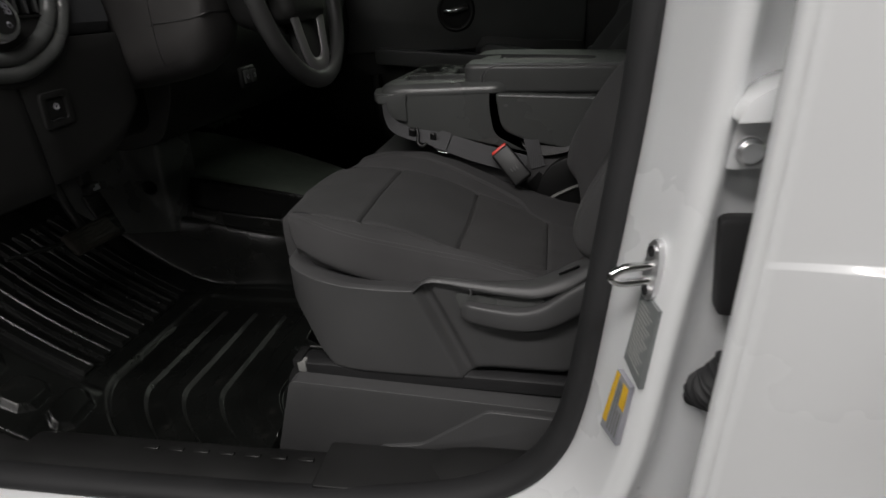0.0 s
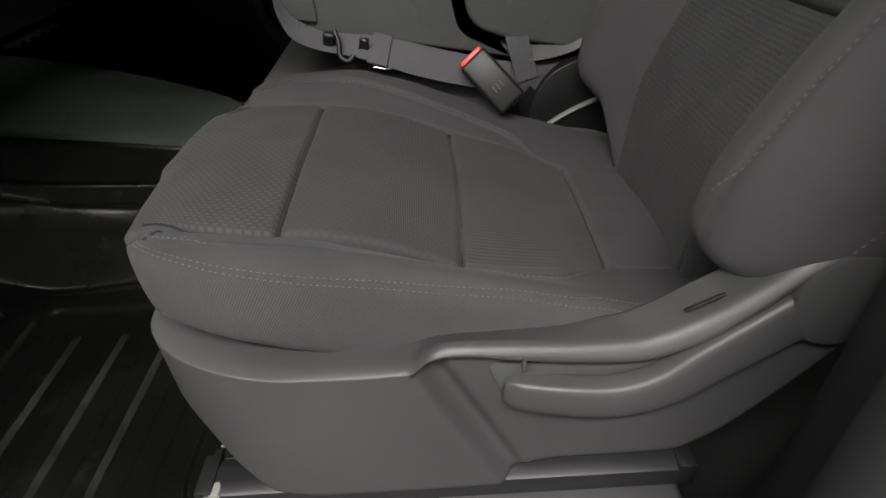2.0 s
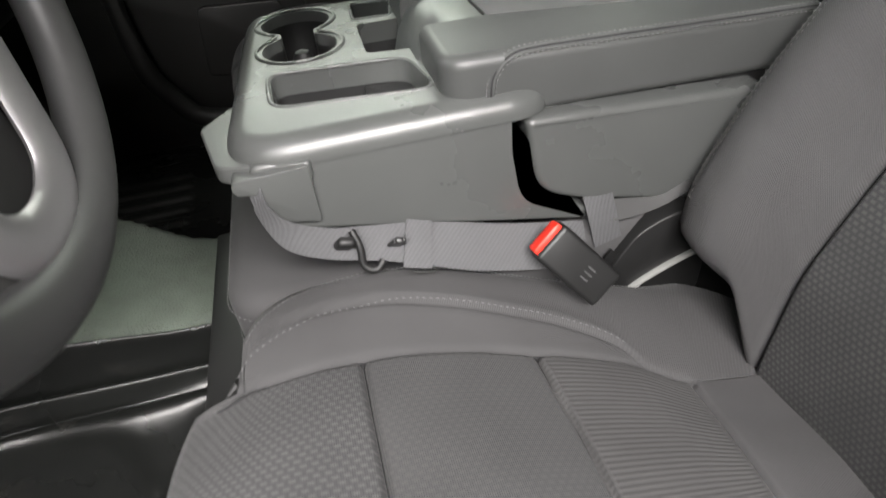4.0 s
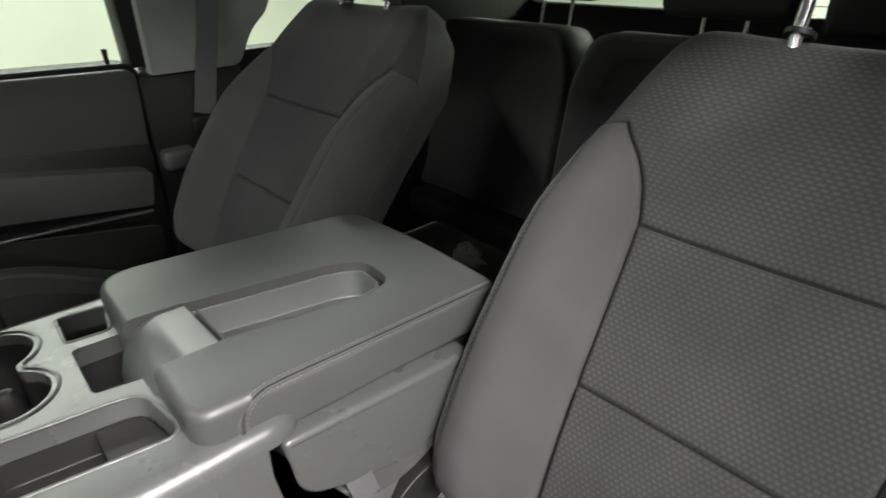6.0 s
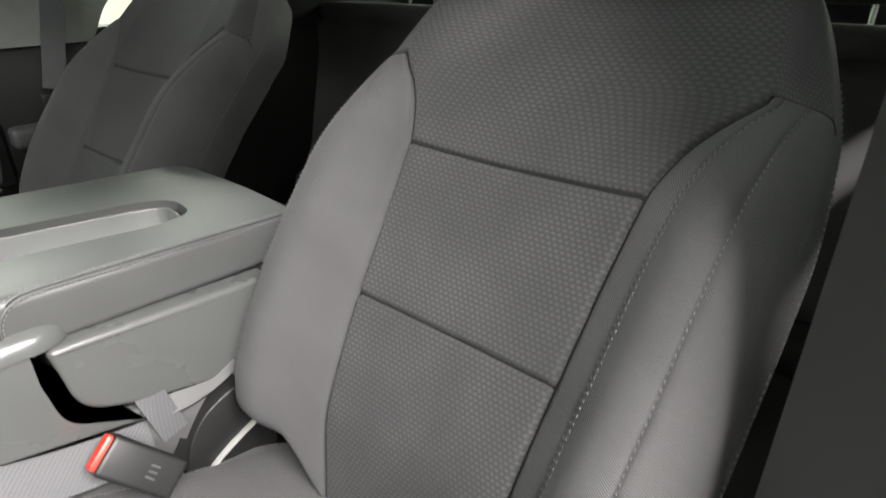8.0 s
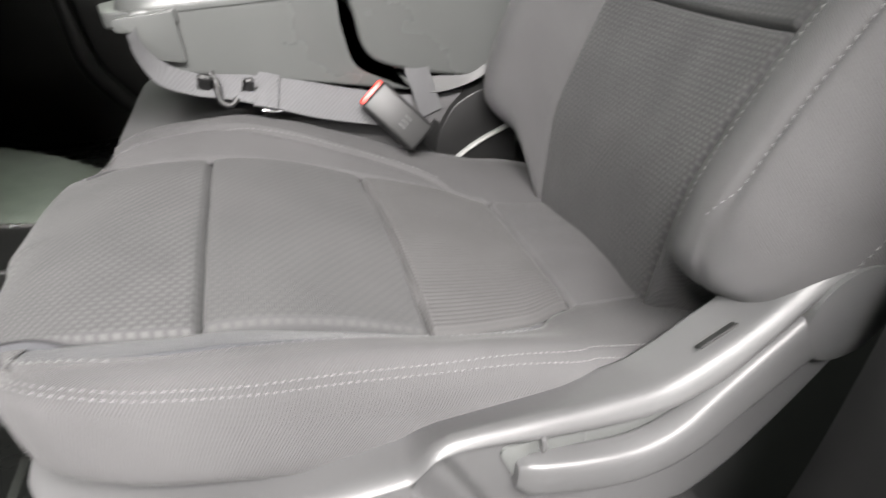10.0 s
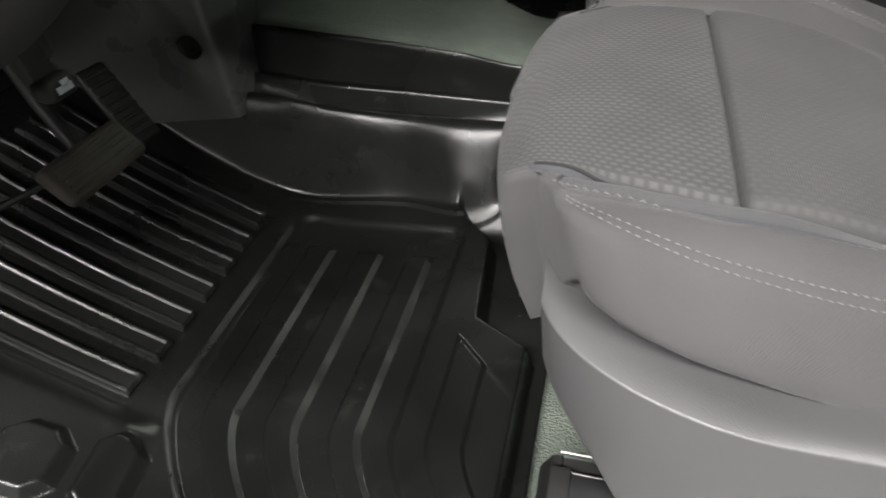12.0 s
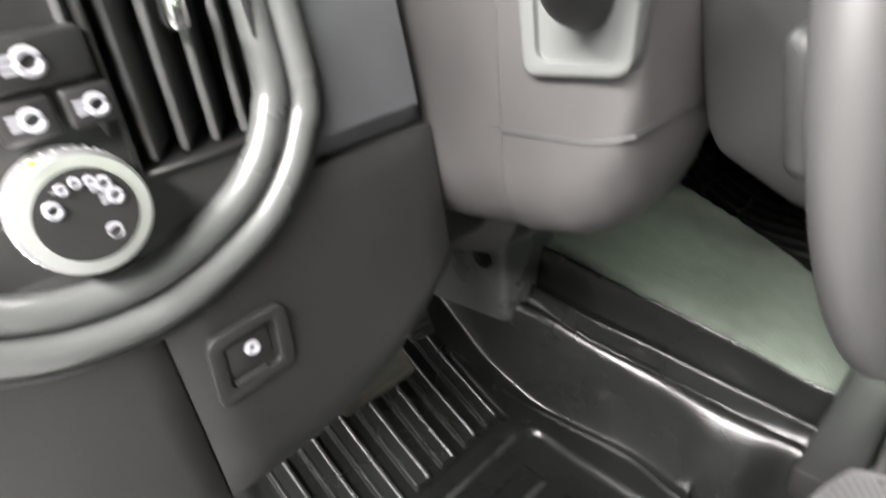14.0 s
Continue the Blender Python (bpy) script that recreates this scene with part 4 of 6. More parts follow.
def dumbbell(cx, y0, y1, r, waist, n=20):
    """Two circles run together by a narrower waist."""
    a = math.asin(waist / r)
    far = [(cx + r * math.sin(a + (2 * math.pi - 2 * a) * i / n + math.pi), y1 + r * math.cos(a + (2 * math.pi - 2 * a) * i / n + math.pi)) for i in range(n + 1)]
    near = [(cx - (x - cx), y0 + y1 - y) for x, y in far]
    return round_poly(far + near, 0.006, 2)


def scaled(pts, w):
    c = Vector((sum(p[0] for p in pts) / len(pts), sum(p[1] for p in pts) / len(pts)))
    return [(c.x + (p[0] - c.x) * w, c.y + (p[1] - c.y) * w) for p in pts]


def centre_console():
    con = thing("centre_console", (0.1, 0.42, 0.366), "dark grey plastic centre console with cup holders, lid folded down", "console")
    # cloth-backed body, its near side reaching up to the moulded top
    side = round_poly([(-0.040, 0.444), (0.02, 0.431), (0.10, 0.413), (0.262, 0.376), (0.262, 0.391), (0.243, 0.398), (0.197, 0.416), (0.189, 0.470), (0.189, 0.508), (-0.040, 0.508)], [0.02, 0.01, 0.01, 0.004, 0.003, 0.02, 0.02, 0.003, 0.003, 0.01], 4)
    hang(part("body", slab(side, 0.2525, 0.286, 0.005), SATIN), con)
    hang(part("far_side", prism(side, "y", 0.597, 0.606, 0.003, 2), PLASTIC), con)
    hang(part("front_wall", box(-0.036, 0.43, 0.474, 0.012, 0.33, 0.066, 0.004, 2), PLASTIC), con)
    core = round_poly([(0.203, 0.41), (0.25, 0.402), (0.42, 0.384), (0.46, 0.41), (0.48, 0.505), (0.203, 0.512)], 0.01, 3)
    hang(part("core", prism(core, "y", 0.275, 0.59, 0.006, 2), DARK), con)
    # moulded top with wells
    plan = round_poly([(-0.060, 0.2515), (0.228, 0.2505), (0.228, 0.612), (-0.040, 0.620)], [0.060, 0.045, 0.030, 0.045], 10)
    top = pad_loft(plan, 0.502, 0.5245, 0.0215, 0.0, 10)
    tray = [(-0.014, 0.318), (0.134, 0.298), (0.122, 0.382), (-0.016, 0.400)]
    store = [(0.083, 0.408), (0.20, 0.385), (0.20, 0.500), (0.085, 0.504)]
    small = [(0.086, 0.520), (0.130, 0.516), (0.140, 0.576), (0.089, 0.583)]
    def well(points, r, z):
        lo = round_poly(points, r, 6)
        return skin([[(x, y, z) for x, y in scaled(lo, 0.93)], [(x, y, 0.60) for x, y in lo]])
    cups = dumbbell(0.021, 0.462, 0.550, 0.0405, 0.018)
    cuts = [well(tray, 0.022, 0.45), well(store, 0.008, 0.45), well(small, 0.008, 0.45), prism(cups, "z", 0.43, 0.56)]
    hang(part("top_tray", carve(top, cuts), SATIN), con)
    for pts, r in ((tray, 0.022), (small, 0.008)):
        hang(part("well_rim", tube([Vector((x, y, 0.5238)) for x, y in round_poly(pts, r, 6)], 0.0022, 10, True), SATIN), con)
    for name, pts, r, z in (("tray_well", tray, 0.022, 0.474), ("front_well", store, 0.008, 0.462), ("coin_well", small, 0.008, 0.488)):
        inner = round_poly(pts, r, 6)
        rings = [[(x, y, zz) for x, y in scaled(inner, w)] for w, zz in ((1.02, 0.5195), (0.995, 0.510), (0.95, z + 0.006), (0.935, z + 0.001), (0.91, z), (0.4, z - 0.001))]
        hang(part(name, bowl(rings), SHADEDWELL), con)
    rings = [[(x, y, zz) for x, y in scaled(cups, w)] for w, zz in ((1.01, 0.5195), (0.985, 0.50), (0.90, 0.440), (0.86, 0.436), (0.3, 0.435))]
    hang(part("cup_well", bowl(rings), DARK), con)
    for grow, mat_, zz in ((0.0070, DARK, 0.5246), (0.0052, SATIN, 0.5258)):
        loop = dumbbell(0.021, 0.462, 0.550, 0.0405 + grow, 0.018 + grow)
        hang(part("cup_rim", tube([Vector((x, y, zz)) for x, y in loop], 0.0013, 8, True, 0.8), mat_), con)
    bump = [[(0.021 + w * math.cos(q), 0.506 + d * math.sin(q), z) for q in (2 * math.pi * i / 20 for i in range(20))] for z, w, d in ((0.437, 0.017, 0.014), (0.47, 0.016, 0.012), (0.495, 0.013, 0.010), (0.504, 0.008, 0.006), (0.506, 0.002, 0.002))]
    hang(part("cup_divider", skin(bump), DARK), con)
    step_bm = prism(round_poly([(0.074, 0.310), (0.128, 0.303), (0.118, 0.376), (0.074, 0.382)], [0.006, 0.014, 0.014, 0.006], 4), "z", 0.470, 0.503, 0.004, 3)
    hang(part("tray_step", step_bm, SHADEDWELL), con)
    ledge = prism(round_poly([(-0.004, 0.318), (0.066, 0.308), (0.066, 0.316), (-0.002, 0.326)], 0.003, 2), "z", 0.472, 0.480, 0.002, 2)
    hang(part("tray_ledge", ledge, SHADEDWELL), con)
    # front pull flap, folded down at the corner
    tab = pad_loft(round_poly([(-0.083, 0.345), (-0.066, 0.266), (0.010, 0.2455), (0.018, 0.30), (-0.03, 0.385), (-0.055, 0.385)], [0.006, 0.010, 0.004, 0.01, 0.01, 0.01], 5), 0.490, 0.5065, 0.0025, 0.003)
    hang(part("pull_tab", tab, SATIN), con)
    tab2 = prism(round_poly([(-0.028, 0.457), (0.008, 0.449), (0.008, 0.504), (-0.055, 0.502), (-0.054, 0.489), (-0.036, 0.487)], [0.006, 0.004, 0.003, 0.006, 0.006, 0.006], 3), "y", 0.2445, 0.262, 0.003, 3)
    hang(part("tab_side", tab2, SATIN), con)
    # side storage box below the lid, set off by a dark gap
    bx = slab(round_poly([(0.196, 0.501), (0.440, 0.486), (0.412, 0.365), (0.255, 0.402), (0.207, 0.424)], [0.010, 0.012, 0.02, 0.05, 0.03], 8), 0.249, 0.33, 0.007)
    hang(part("storage_box", bx, SATIN), con)
    # padded lid that sinks a little to the rear, with a tongue at its front and a sunken tray
    def sag(x):
        return -0.013 * max(0.0, (x - 0.22) / 0.28)
    plan = round_poly([(0.130, 0.264), (0.499, 0.269), (0.508, 0.41), (0.500, 0.572), (0.136, 0.594)], [0.030, 0.020, 0.05, 0.045, 0.050], 9)
    pad = pad_loft(plan, 0.500, 0.5585, 0.011, 0.010, 9)
    notch = prism([(0.05, 0.362), (0.1965, 0.359), (0.1965, 0.457), (0.05, 0.470)], "z", 0.45, 0.60)
    hole = [(0.193, 0.360), (0.352, 0.339), (0.402, 0.352), (0.407, 0.412), (0.372, 0.432), (0.193, 0.455)]
    round_hole = [0.004, 0.02, 0.022, 0.022, 0.02, 0.004]
    me = carve(pad, [notch, skin([[(x, y, 0.504) for x, y in round_poly(hole, round_hole, 5)], [(x, y, 0.60) for x, y in round_poly(hole, round_hole, 5)]])])
    for v in me.vertices:
        v.co.z += sag(v.co.x)
    hang(part("lid", me, VINYL, label="soft black vinyl armrest lid with sunken tray"), con)
    def inside(d, z):
        lo = pad_loft(round_poly(hole, round_hole, 5), 0, 1, d, 0, 1)
        lo.verts.ensure_lookup_table()
        ring = [(v.co.x, v.co.y, z + sag(v.co.x)) for v in lo.verts[-len(round_poly(hole, round_hole, 5)):]]
        lo.free()
        return ring
    hang(part("lid_tray_gap", skin([inside(-0.002, 0.5455), inside(0.012, 0.5455)], True, False), BLACK), con)
    rings = [inside(d, z) for d, z in ((0.0090, 0.5445), (0.0090, 0.5510), (0.0098, 0.5522), (0.0114, 0.5520), (0.0126, 0.5495), (0.0155, 0.5205), (0.0170, 0.5182), (0.0200, 0.5175), (0.030, 0.5175))]
    hang(part("lid_tray", bowl(rings), SATIN), con)
    rings = []
    for x, z in ((0.118, 0.470), (0.121, 0.500), (0.128, 0.524), (0.138, 0.542), (0.150, 0.551), (0.165, 0.5555), (0.1955, 0.5565)):
        k = (x - 0.118) / 0.075
        ya, yb = 0.3660 - 0.006 * k, 0.4655 - 0.0095 * k
        rings.append([(x, ya, z - 0.003), (x, ya + 0.003, z), (x, yb - 0.003, z), (x, yb, z - 0.003), (x, yb, z - 0.03), (x, ya, z - 0.03)])
    hang(part("latch_tongue", skin(rings), SATIN), con)
    # welted seam along the upper near edge, turning down behind the front corner
    def side_y(x):
        return 0.264 + 0.005 * (x - 0.13) / 0.369
    run = [(0.487 - 0.287 * i / 40, 0.0031, 0.5554) for i in range(41)]
    run += [(0.200 - 0.030 * math.sin(a), 0.0031 * math.cos(a) - 0.0004, 0.5254 + 0.030 * math.cos(a)) for a in (math.pi / 2 * i / 12 for i in range(1, 13))]
    run += [(0.1700 - 0.002 * i / 4, -0.0004 + 0.0012 * (i / 4) ** 2, 0.5254 - 0.0175 * i / 4) for i in range(1, 5)]
    seam = [Vector((x, side_y(x) + d, z + sag(x))) for x, d, z in run]
    faces = [Vector((0, -1.0, max(0.0, (p.z - 0.5254 - sag(p.x)) / 0.030))).normalized() for p in seam]
    ways = [(seam[min(i + 1, len(seam) - 1)] - seam[max(i - 1, 0)]).normalized() for i in range(len(seam))]
    across = [f.cross(w).normalized() for f, w in zip(faces, ways)]
    hang(part("seam", tube([p + f * 0.0002 for p, f in zip(seam, faces)], 0.0014, 8), SEAMDARK), con)
    for d in (-0.0021, 0.0021):
        hang(part("welt", tube([p + a * d for p, a in zip(seam, across)], 0.0017, 8), VINYL), con)
        row = [p + a * d * 2.0 + f * 0.0007 for p, a, f in zip(seam, across, faces)]
        hang(part("stitching", stitches(row, faces, 0.0036, 0.0012, 0.00050), LIDTHREAD), con)
    return con


centre_console()


def seat_belts():
    belt = thing("centre_seat_belt", (0.1, 0.25, 0.37), "grey woven lap belt lying beside the console", "seat belt")
    path = smooth_path([(-0.036, 0.256, 0.500), (-0.038, 0.246, 0.488), (-0.034, 0.243, 0.464), (-0.018, 0.241, 0.440), (0.010, 0.240, 0.426), (0.036, 0.239, 0.420), (0.069, 0.238, 0.412), (0.10, 0.237, 0.402), (0.15, 0.237, 0.384), (0.20, 0.240, 0.368), (0.26, 0.246, 0.350)], 6)
    slack = [tween(p.x if i > 9 else -0.05, ((-0.05, 0.013), (-0.034, 0.017), (-0.018, 0.025), (0.01, 0.028), (0.04, 0.031), (0.07, 0.036), (0.10, 0.041), (0.14, 0.046), (0.26, 0.047))) for i, p in enumerate(path)]
    lie = [Vector((-0.5, -0.70, 0.5)).lerp(Vector((0.05, -0.70, 0.70)), step(0.15, 0.4, i / len(path))) for i in range(len(path))]
    hang(part("webbing", strip(path, lie, slack, 0.0014), WEBBING), belt)
    tip = Euler((0.79, 0.30, 0)).to_matrix().to_4x4()
    hang(part("tongue_latch", box(0.020, 0.2365, 0.424, 0.016, 0.009, 0.042, 0.004, 3, tip), DARK), belt)
    hang(part("tongue_lip", tube(smooth_path([(0.030, 0.236, 0.438), (0.034, 0.228, 0.424), (0.034, 0.222, 0.408), (0.044, 0.220, 0.402), (0.052, 0.224, 0.408)], 5), 0.0034, 10), DARK), belt)
    hang(part("adjuster", box(0.066, 0.2365, 0.413, 0.010, 0.006, 0.042, 0.002, 2, tip), RAILSTEEL, label="steel belt adjuster"), belt)
    for dx in (-0.006, 0.002):
        hang(part("adjuster_bar", box(0.066 + dx, 0.2335, 0.4155, 0.0024, 0.004, 0.043, 0.001, 2, tip), DARK), belt)
    fold = smooth_path([(0.074, 0.2345, 0.4125), (0.085, 0.2330, 0.4095), (0.098, 0.2335, 0.4045)], 5)
    hang(part("folded_end", strip(fold, [Vector((0.05, -0.70, 0.70))] * len(fold), 0.044, 0.0035), WEBBING), belt)
    hang(part("wire_loop", tube([Vector((0.076, 0.2175, 0.392)), Vector((0.090, 0.2165, 0.388)), Vector((0.098, 0.2175, 0.387))], 0.0014, 8), STEEL), belt)
    buckle = thing("seat_belt_buckle", (0.24, 0.24, 0.37), "black belt buckle with a red release button", "belt buckle")
    way = Vector((0.62, -0.30, -0.72)).normalized()
    face = Vector((-0.40, -0.55, 0.74))
    face = (face - way * face.dot(way)).normalized()
    turn = Matrix((way, -face, way.cross(-face))).transposed().to_4x4()
    def at(along, up=0.0, out=0.0):
        return Vector((0.207, 0.222, 0.388)) + way * 0.0475 + turn @ Vector((along, out, up))
    c = at(-0.008)
    hang(part("housing", box(c.x, c.y, c.z, 0.082, 0.024, 0.042, 0.005, 3, turn), DARK), buckle)
    c = at(-0.0475, 0.0, 0.0)
    hang(part("red_button", box(c.x, c.y, c.z, 0.014, 0.017, 0.036, 0.003, 2, turn), RED, label="red push button"), buckle)
    for k in (-0.006, 0.0, 0.006):
        c = at(0.002, k, -0.0133)
        hang(part("raised_mark", box(c.x, c.y, c.z, 0.010, 0.0008, 0.002, 0.0003, 1, turn), PLASTIC), buckle)
    p = smooth_path([(0.275, 0.238, 0.325), (0.30, 0.245, 0.30), (0.33, 0.25, 0.28)], 5)
    hang(part("stalk", strip(p, [Vector((0, -1, 0.3))] * len(p), 0.035, 0.004), DARK), buckle)
    hang(part("upper_strap", strip(smooth_path([(0.268, 0.252, 0.415), (0.275, 0.247, 0.385), (0.285, 0.246, 0.345)], 5), [Vector((0, -1, 0.1))] * 11, 0.030, 0.0014), WEBBING), belt)
    hang(part("anchor_strap", strip(smooth_path([(0.258, 0.262, 0.392), (0.29, 0.252, 0.380), (0.335, 0.25, 0.385), (0.37, 0.25, 0.40)], 5), [Vector((0, -0.8, 0.6))] * 16, 0.022, 0.0016), DARK), belt)
    trim = prism(round_poly([(0.275, 0.26), (0.40, 0.25), (0.40, 0.378), (0.34, 0.366), (0.312, 0.352), (0.29, 0.32)], 0.012, 4), "y", 0.236, 0.275, 0.006, 3)
    hang(part("side_trim", trim, DARK), buckle)
    rim = tube(smooth_path([(0.290, 0.237, 0.262), (0.32, 0.236, 0.285), (0.355, 0.236, 0.302), (0.40, 0.236, 0.318)], 8), 0.006, 10, flat=0.6)
    hang(part("trim_edge", rim, GREYTRIM), buckle)


seat_belts()


# ---- steering wheel, column, dashboard ----
WHEEL_AT, WHEEL_R = Vector((-0.138, 0.0915, 0.738)), 0.176


def steering_wheel():
    w = thing("steering_wheel", WHEEL_AT, "black steering wheel with grained rim and dark spokes", "steering wheel")
    tilt = pose(0, 0, 0, 0, 80, 0)
    ring = [tilt @ Vector((WHEEL_R * math.cos(a), WHEEL_R * math.sin(a), 0)) for a in (2 * math.pi * i / 72 for i in range(72))]
    part("rim", tube(ring, 0.0165, 18, True, 0.85, tilt @ Vector((0, 0, 1))), RIMVINYL, w)
    hub = box(0, 0, -0.01, 0.15, 0.17, 0.055, 0.022, 5)
    bmesh.ops.transform(hub, matrix=tilt, verts=hub.verts)
    part("airbag_cover", hub, DASHMAT, w)
    back = []
    for z, r in ((-0.02, 0.100), (-0.036, 0.100), (-0.052, 0.094), (-0.074, 0.082), (-0.096, 0.070), (-0.104, 0.060)):
        back.append([tilt @ Vector((x * 0.9, y, z)) for x, y in round_poly([(-r, -r), (r, -r), (r, r), (-r, r)], r * 0.5, 5)])
    part("hub_back", skin(back), BLACK, w)
    for a, wide in ((90, 0.035), (-90, 0.035), (0, 0.055)):
        r = pose(0, 0, 0, 0, 0, a)
        s = box(0.125, 0, -0.012, 0.11, wide * 1.6, 0.022, 0.008, 3)
        bmesh.ops.transform(s, matrix=tilt @ r, verts=s.verts)
        spoke = part("spoke", s, DASHMAT, w)
        if a:
            continue
        run = smooth_path([(0.062, -0.060, 0.006), (0.105, -0.050, 0.004), (0.135, -0.040, 0.003), (0.150, -0.022, 0.002), (0.154, 0.0, 0.002), (0.150, 0.022, 0.002), (0.135, 0.040, 0.003), (0.105, 0.050, 0.004), (0.062, 0.060, 0.006)], 6)
        tr = tube(run, 0.015, 14, flat=0.36)
        bmesh.ops.transform(tr, matrix=tilt @ r, verts=tr.verts)
        part("trim_strip", tr, TRIMSILVER, spoke, "dull silver trim round the lower spoke")
    return w


steering_wheel()


def column():
    c = thing("steering_column", (-0.3, 0.0, 0.55), "black plastic steering column shroud with signal stalk", "steering column")
    rings = []
    for x, z0, z1, w in ((-0.247, 0.668, 0.775, 0.055), (-0.250, 0.648, 0.785, 0.061), (-0.258, 0.624, 0.79, 0.065), (-0.275, 0.602, 0.79, 0.067), (-0.300, 0.586, 0.79, 0.067), (-0.345, 0.576, 0.79, 0.066), (-0.352, 0.575, 0.79, 0.059), (-0.42, 0.565, 0.78, 0.060), (-0.60, 0.555, 0.77, 0.060)):
        rings.append([(x, 0.037 + y, z) for y, z in round_poly([(-w, z0 + 0.05), (-w * 0.62, z0 + 0.010), (0, z0), (w * 0.62, z0 + 0.010), (w, z0 + 0.05), (w, z1), (-w, z1)], [0.035, 0.035, 0.03, 0.035, 0.035, 0.012, 0.012], 6)])
    hang(part("shroud", skin(rings), COLUMNMAT), c)
    seam = [Vector((-0.44, -0.0385, 0.672)), Vector((-0.352, -0.0425, 0.674)), Vector((-0.345, -0.0502, 0.676)), Vector((-0.275, -0.0512, 0.681)), Vector((-0.258, -0.0492, 0.685)), Vector((-0.250, -0.0452, 0.688)), Vector((-0.2466, -0.036, 0.690)), Vector((-0.2466, 0.06, 0.690))]
    hang(part("shroud_seam", tube([p + Vector((0, 0.021, 0)) for p in seam], 0.0013, 6), DARK), c)
    bez = carve(prism(round_poly([(-0.318, 0.718), (-0.248, 0.724), (-0.244, 0.784), (-0.322, 0.784)], [0.010, 0.012, 0.01, 0.01], 5), "y", -0.0375, -0.024, 0.004, 4), [prism(round_poly([(-0.309, 0.727), (-0.256, 0.731), (-0.253, 0.80), (-0.312, 0.80)], 0.008, 4), "y", -0.05, -0.0335)], 0.002, 3)
    hang(part("stalk_bezel", bez, SATIN), c)
    boot = tube(smooth_path([(-0.280, -0.025, 0.760), (-0.276, -0.041, 0.764), (-0.271, -0.059, 0.772), (-0.262, -0.079, 0.795), (-0.25, -0.10, 0.84)], 6), lambda t: 0.0165 - 0.006 * max(0, t - 0.3), 24)
    hang(part("stalk", boot, DARK), c)
    return c


column()


def dash_x(z):
    """The dashboard's face leans away as it rises."""
    return tween(z, ((0.44, -0.402), (0.50, -0.404), (0.60, -0.410), (0.70, -0.420), (0.90, -0.455)))


def dash_slab(y0, y1, low, z1, deep=0.25, out=0.0, r=0.012, n=14, rise=0.0):
    """A piece of the dashboard's face with rounded edges."""
    rings, m = [], 14
    for i in range(m + 1):
        t = i / m
        y = y0 + (y1 - y0) * t
        pull = r * (1 - math.sqrt(max(0, 1 - max(0, 1 - min(y - y0, y1 - y) / r) ** 2)))
        row, z0 = [], low + rise * t ** 3
        for j in range(n + 1):
            z = z0 + (z1 - z0) * j / n
            p2 = r * (1 - math.sqrt(max(0, 1 - max(0, 1 - min(z - z0, z1 - z) / r) ** 2)))
            row.append((dash_x(z) + out - max(pull, p2), y, z))
        row += [(dash_x(z1) - deep, y, z1), (dash_x(z0) - deep, y, z0 - 0.05)]
        rings.append(row)
    return skin(rings)


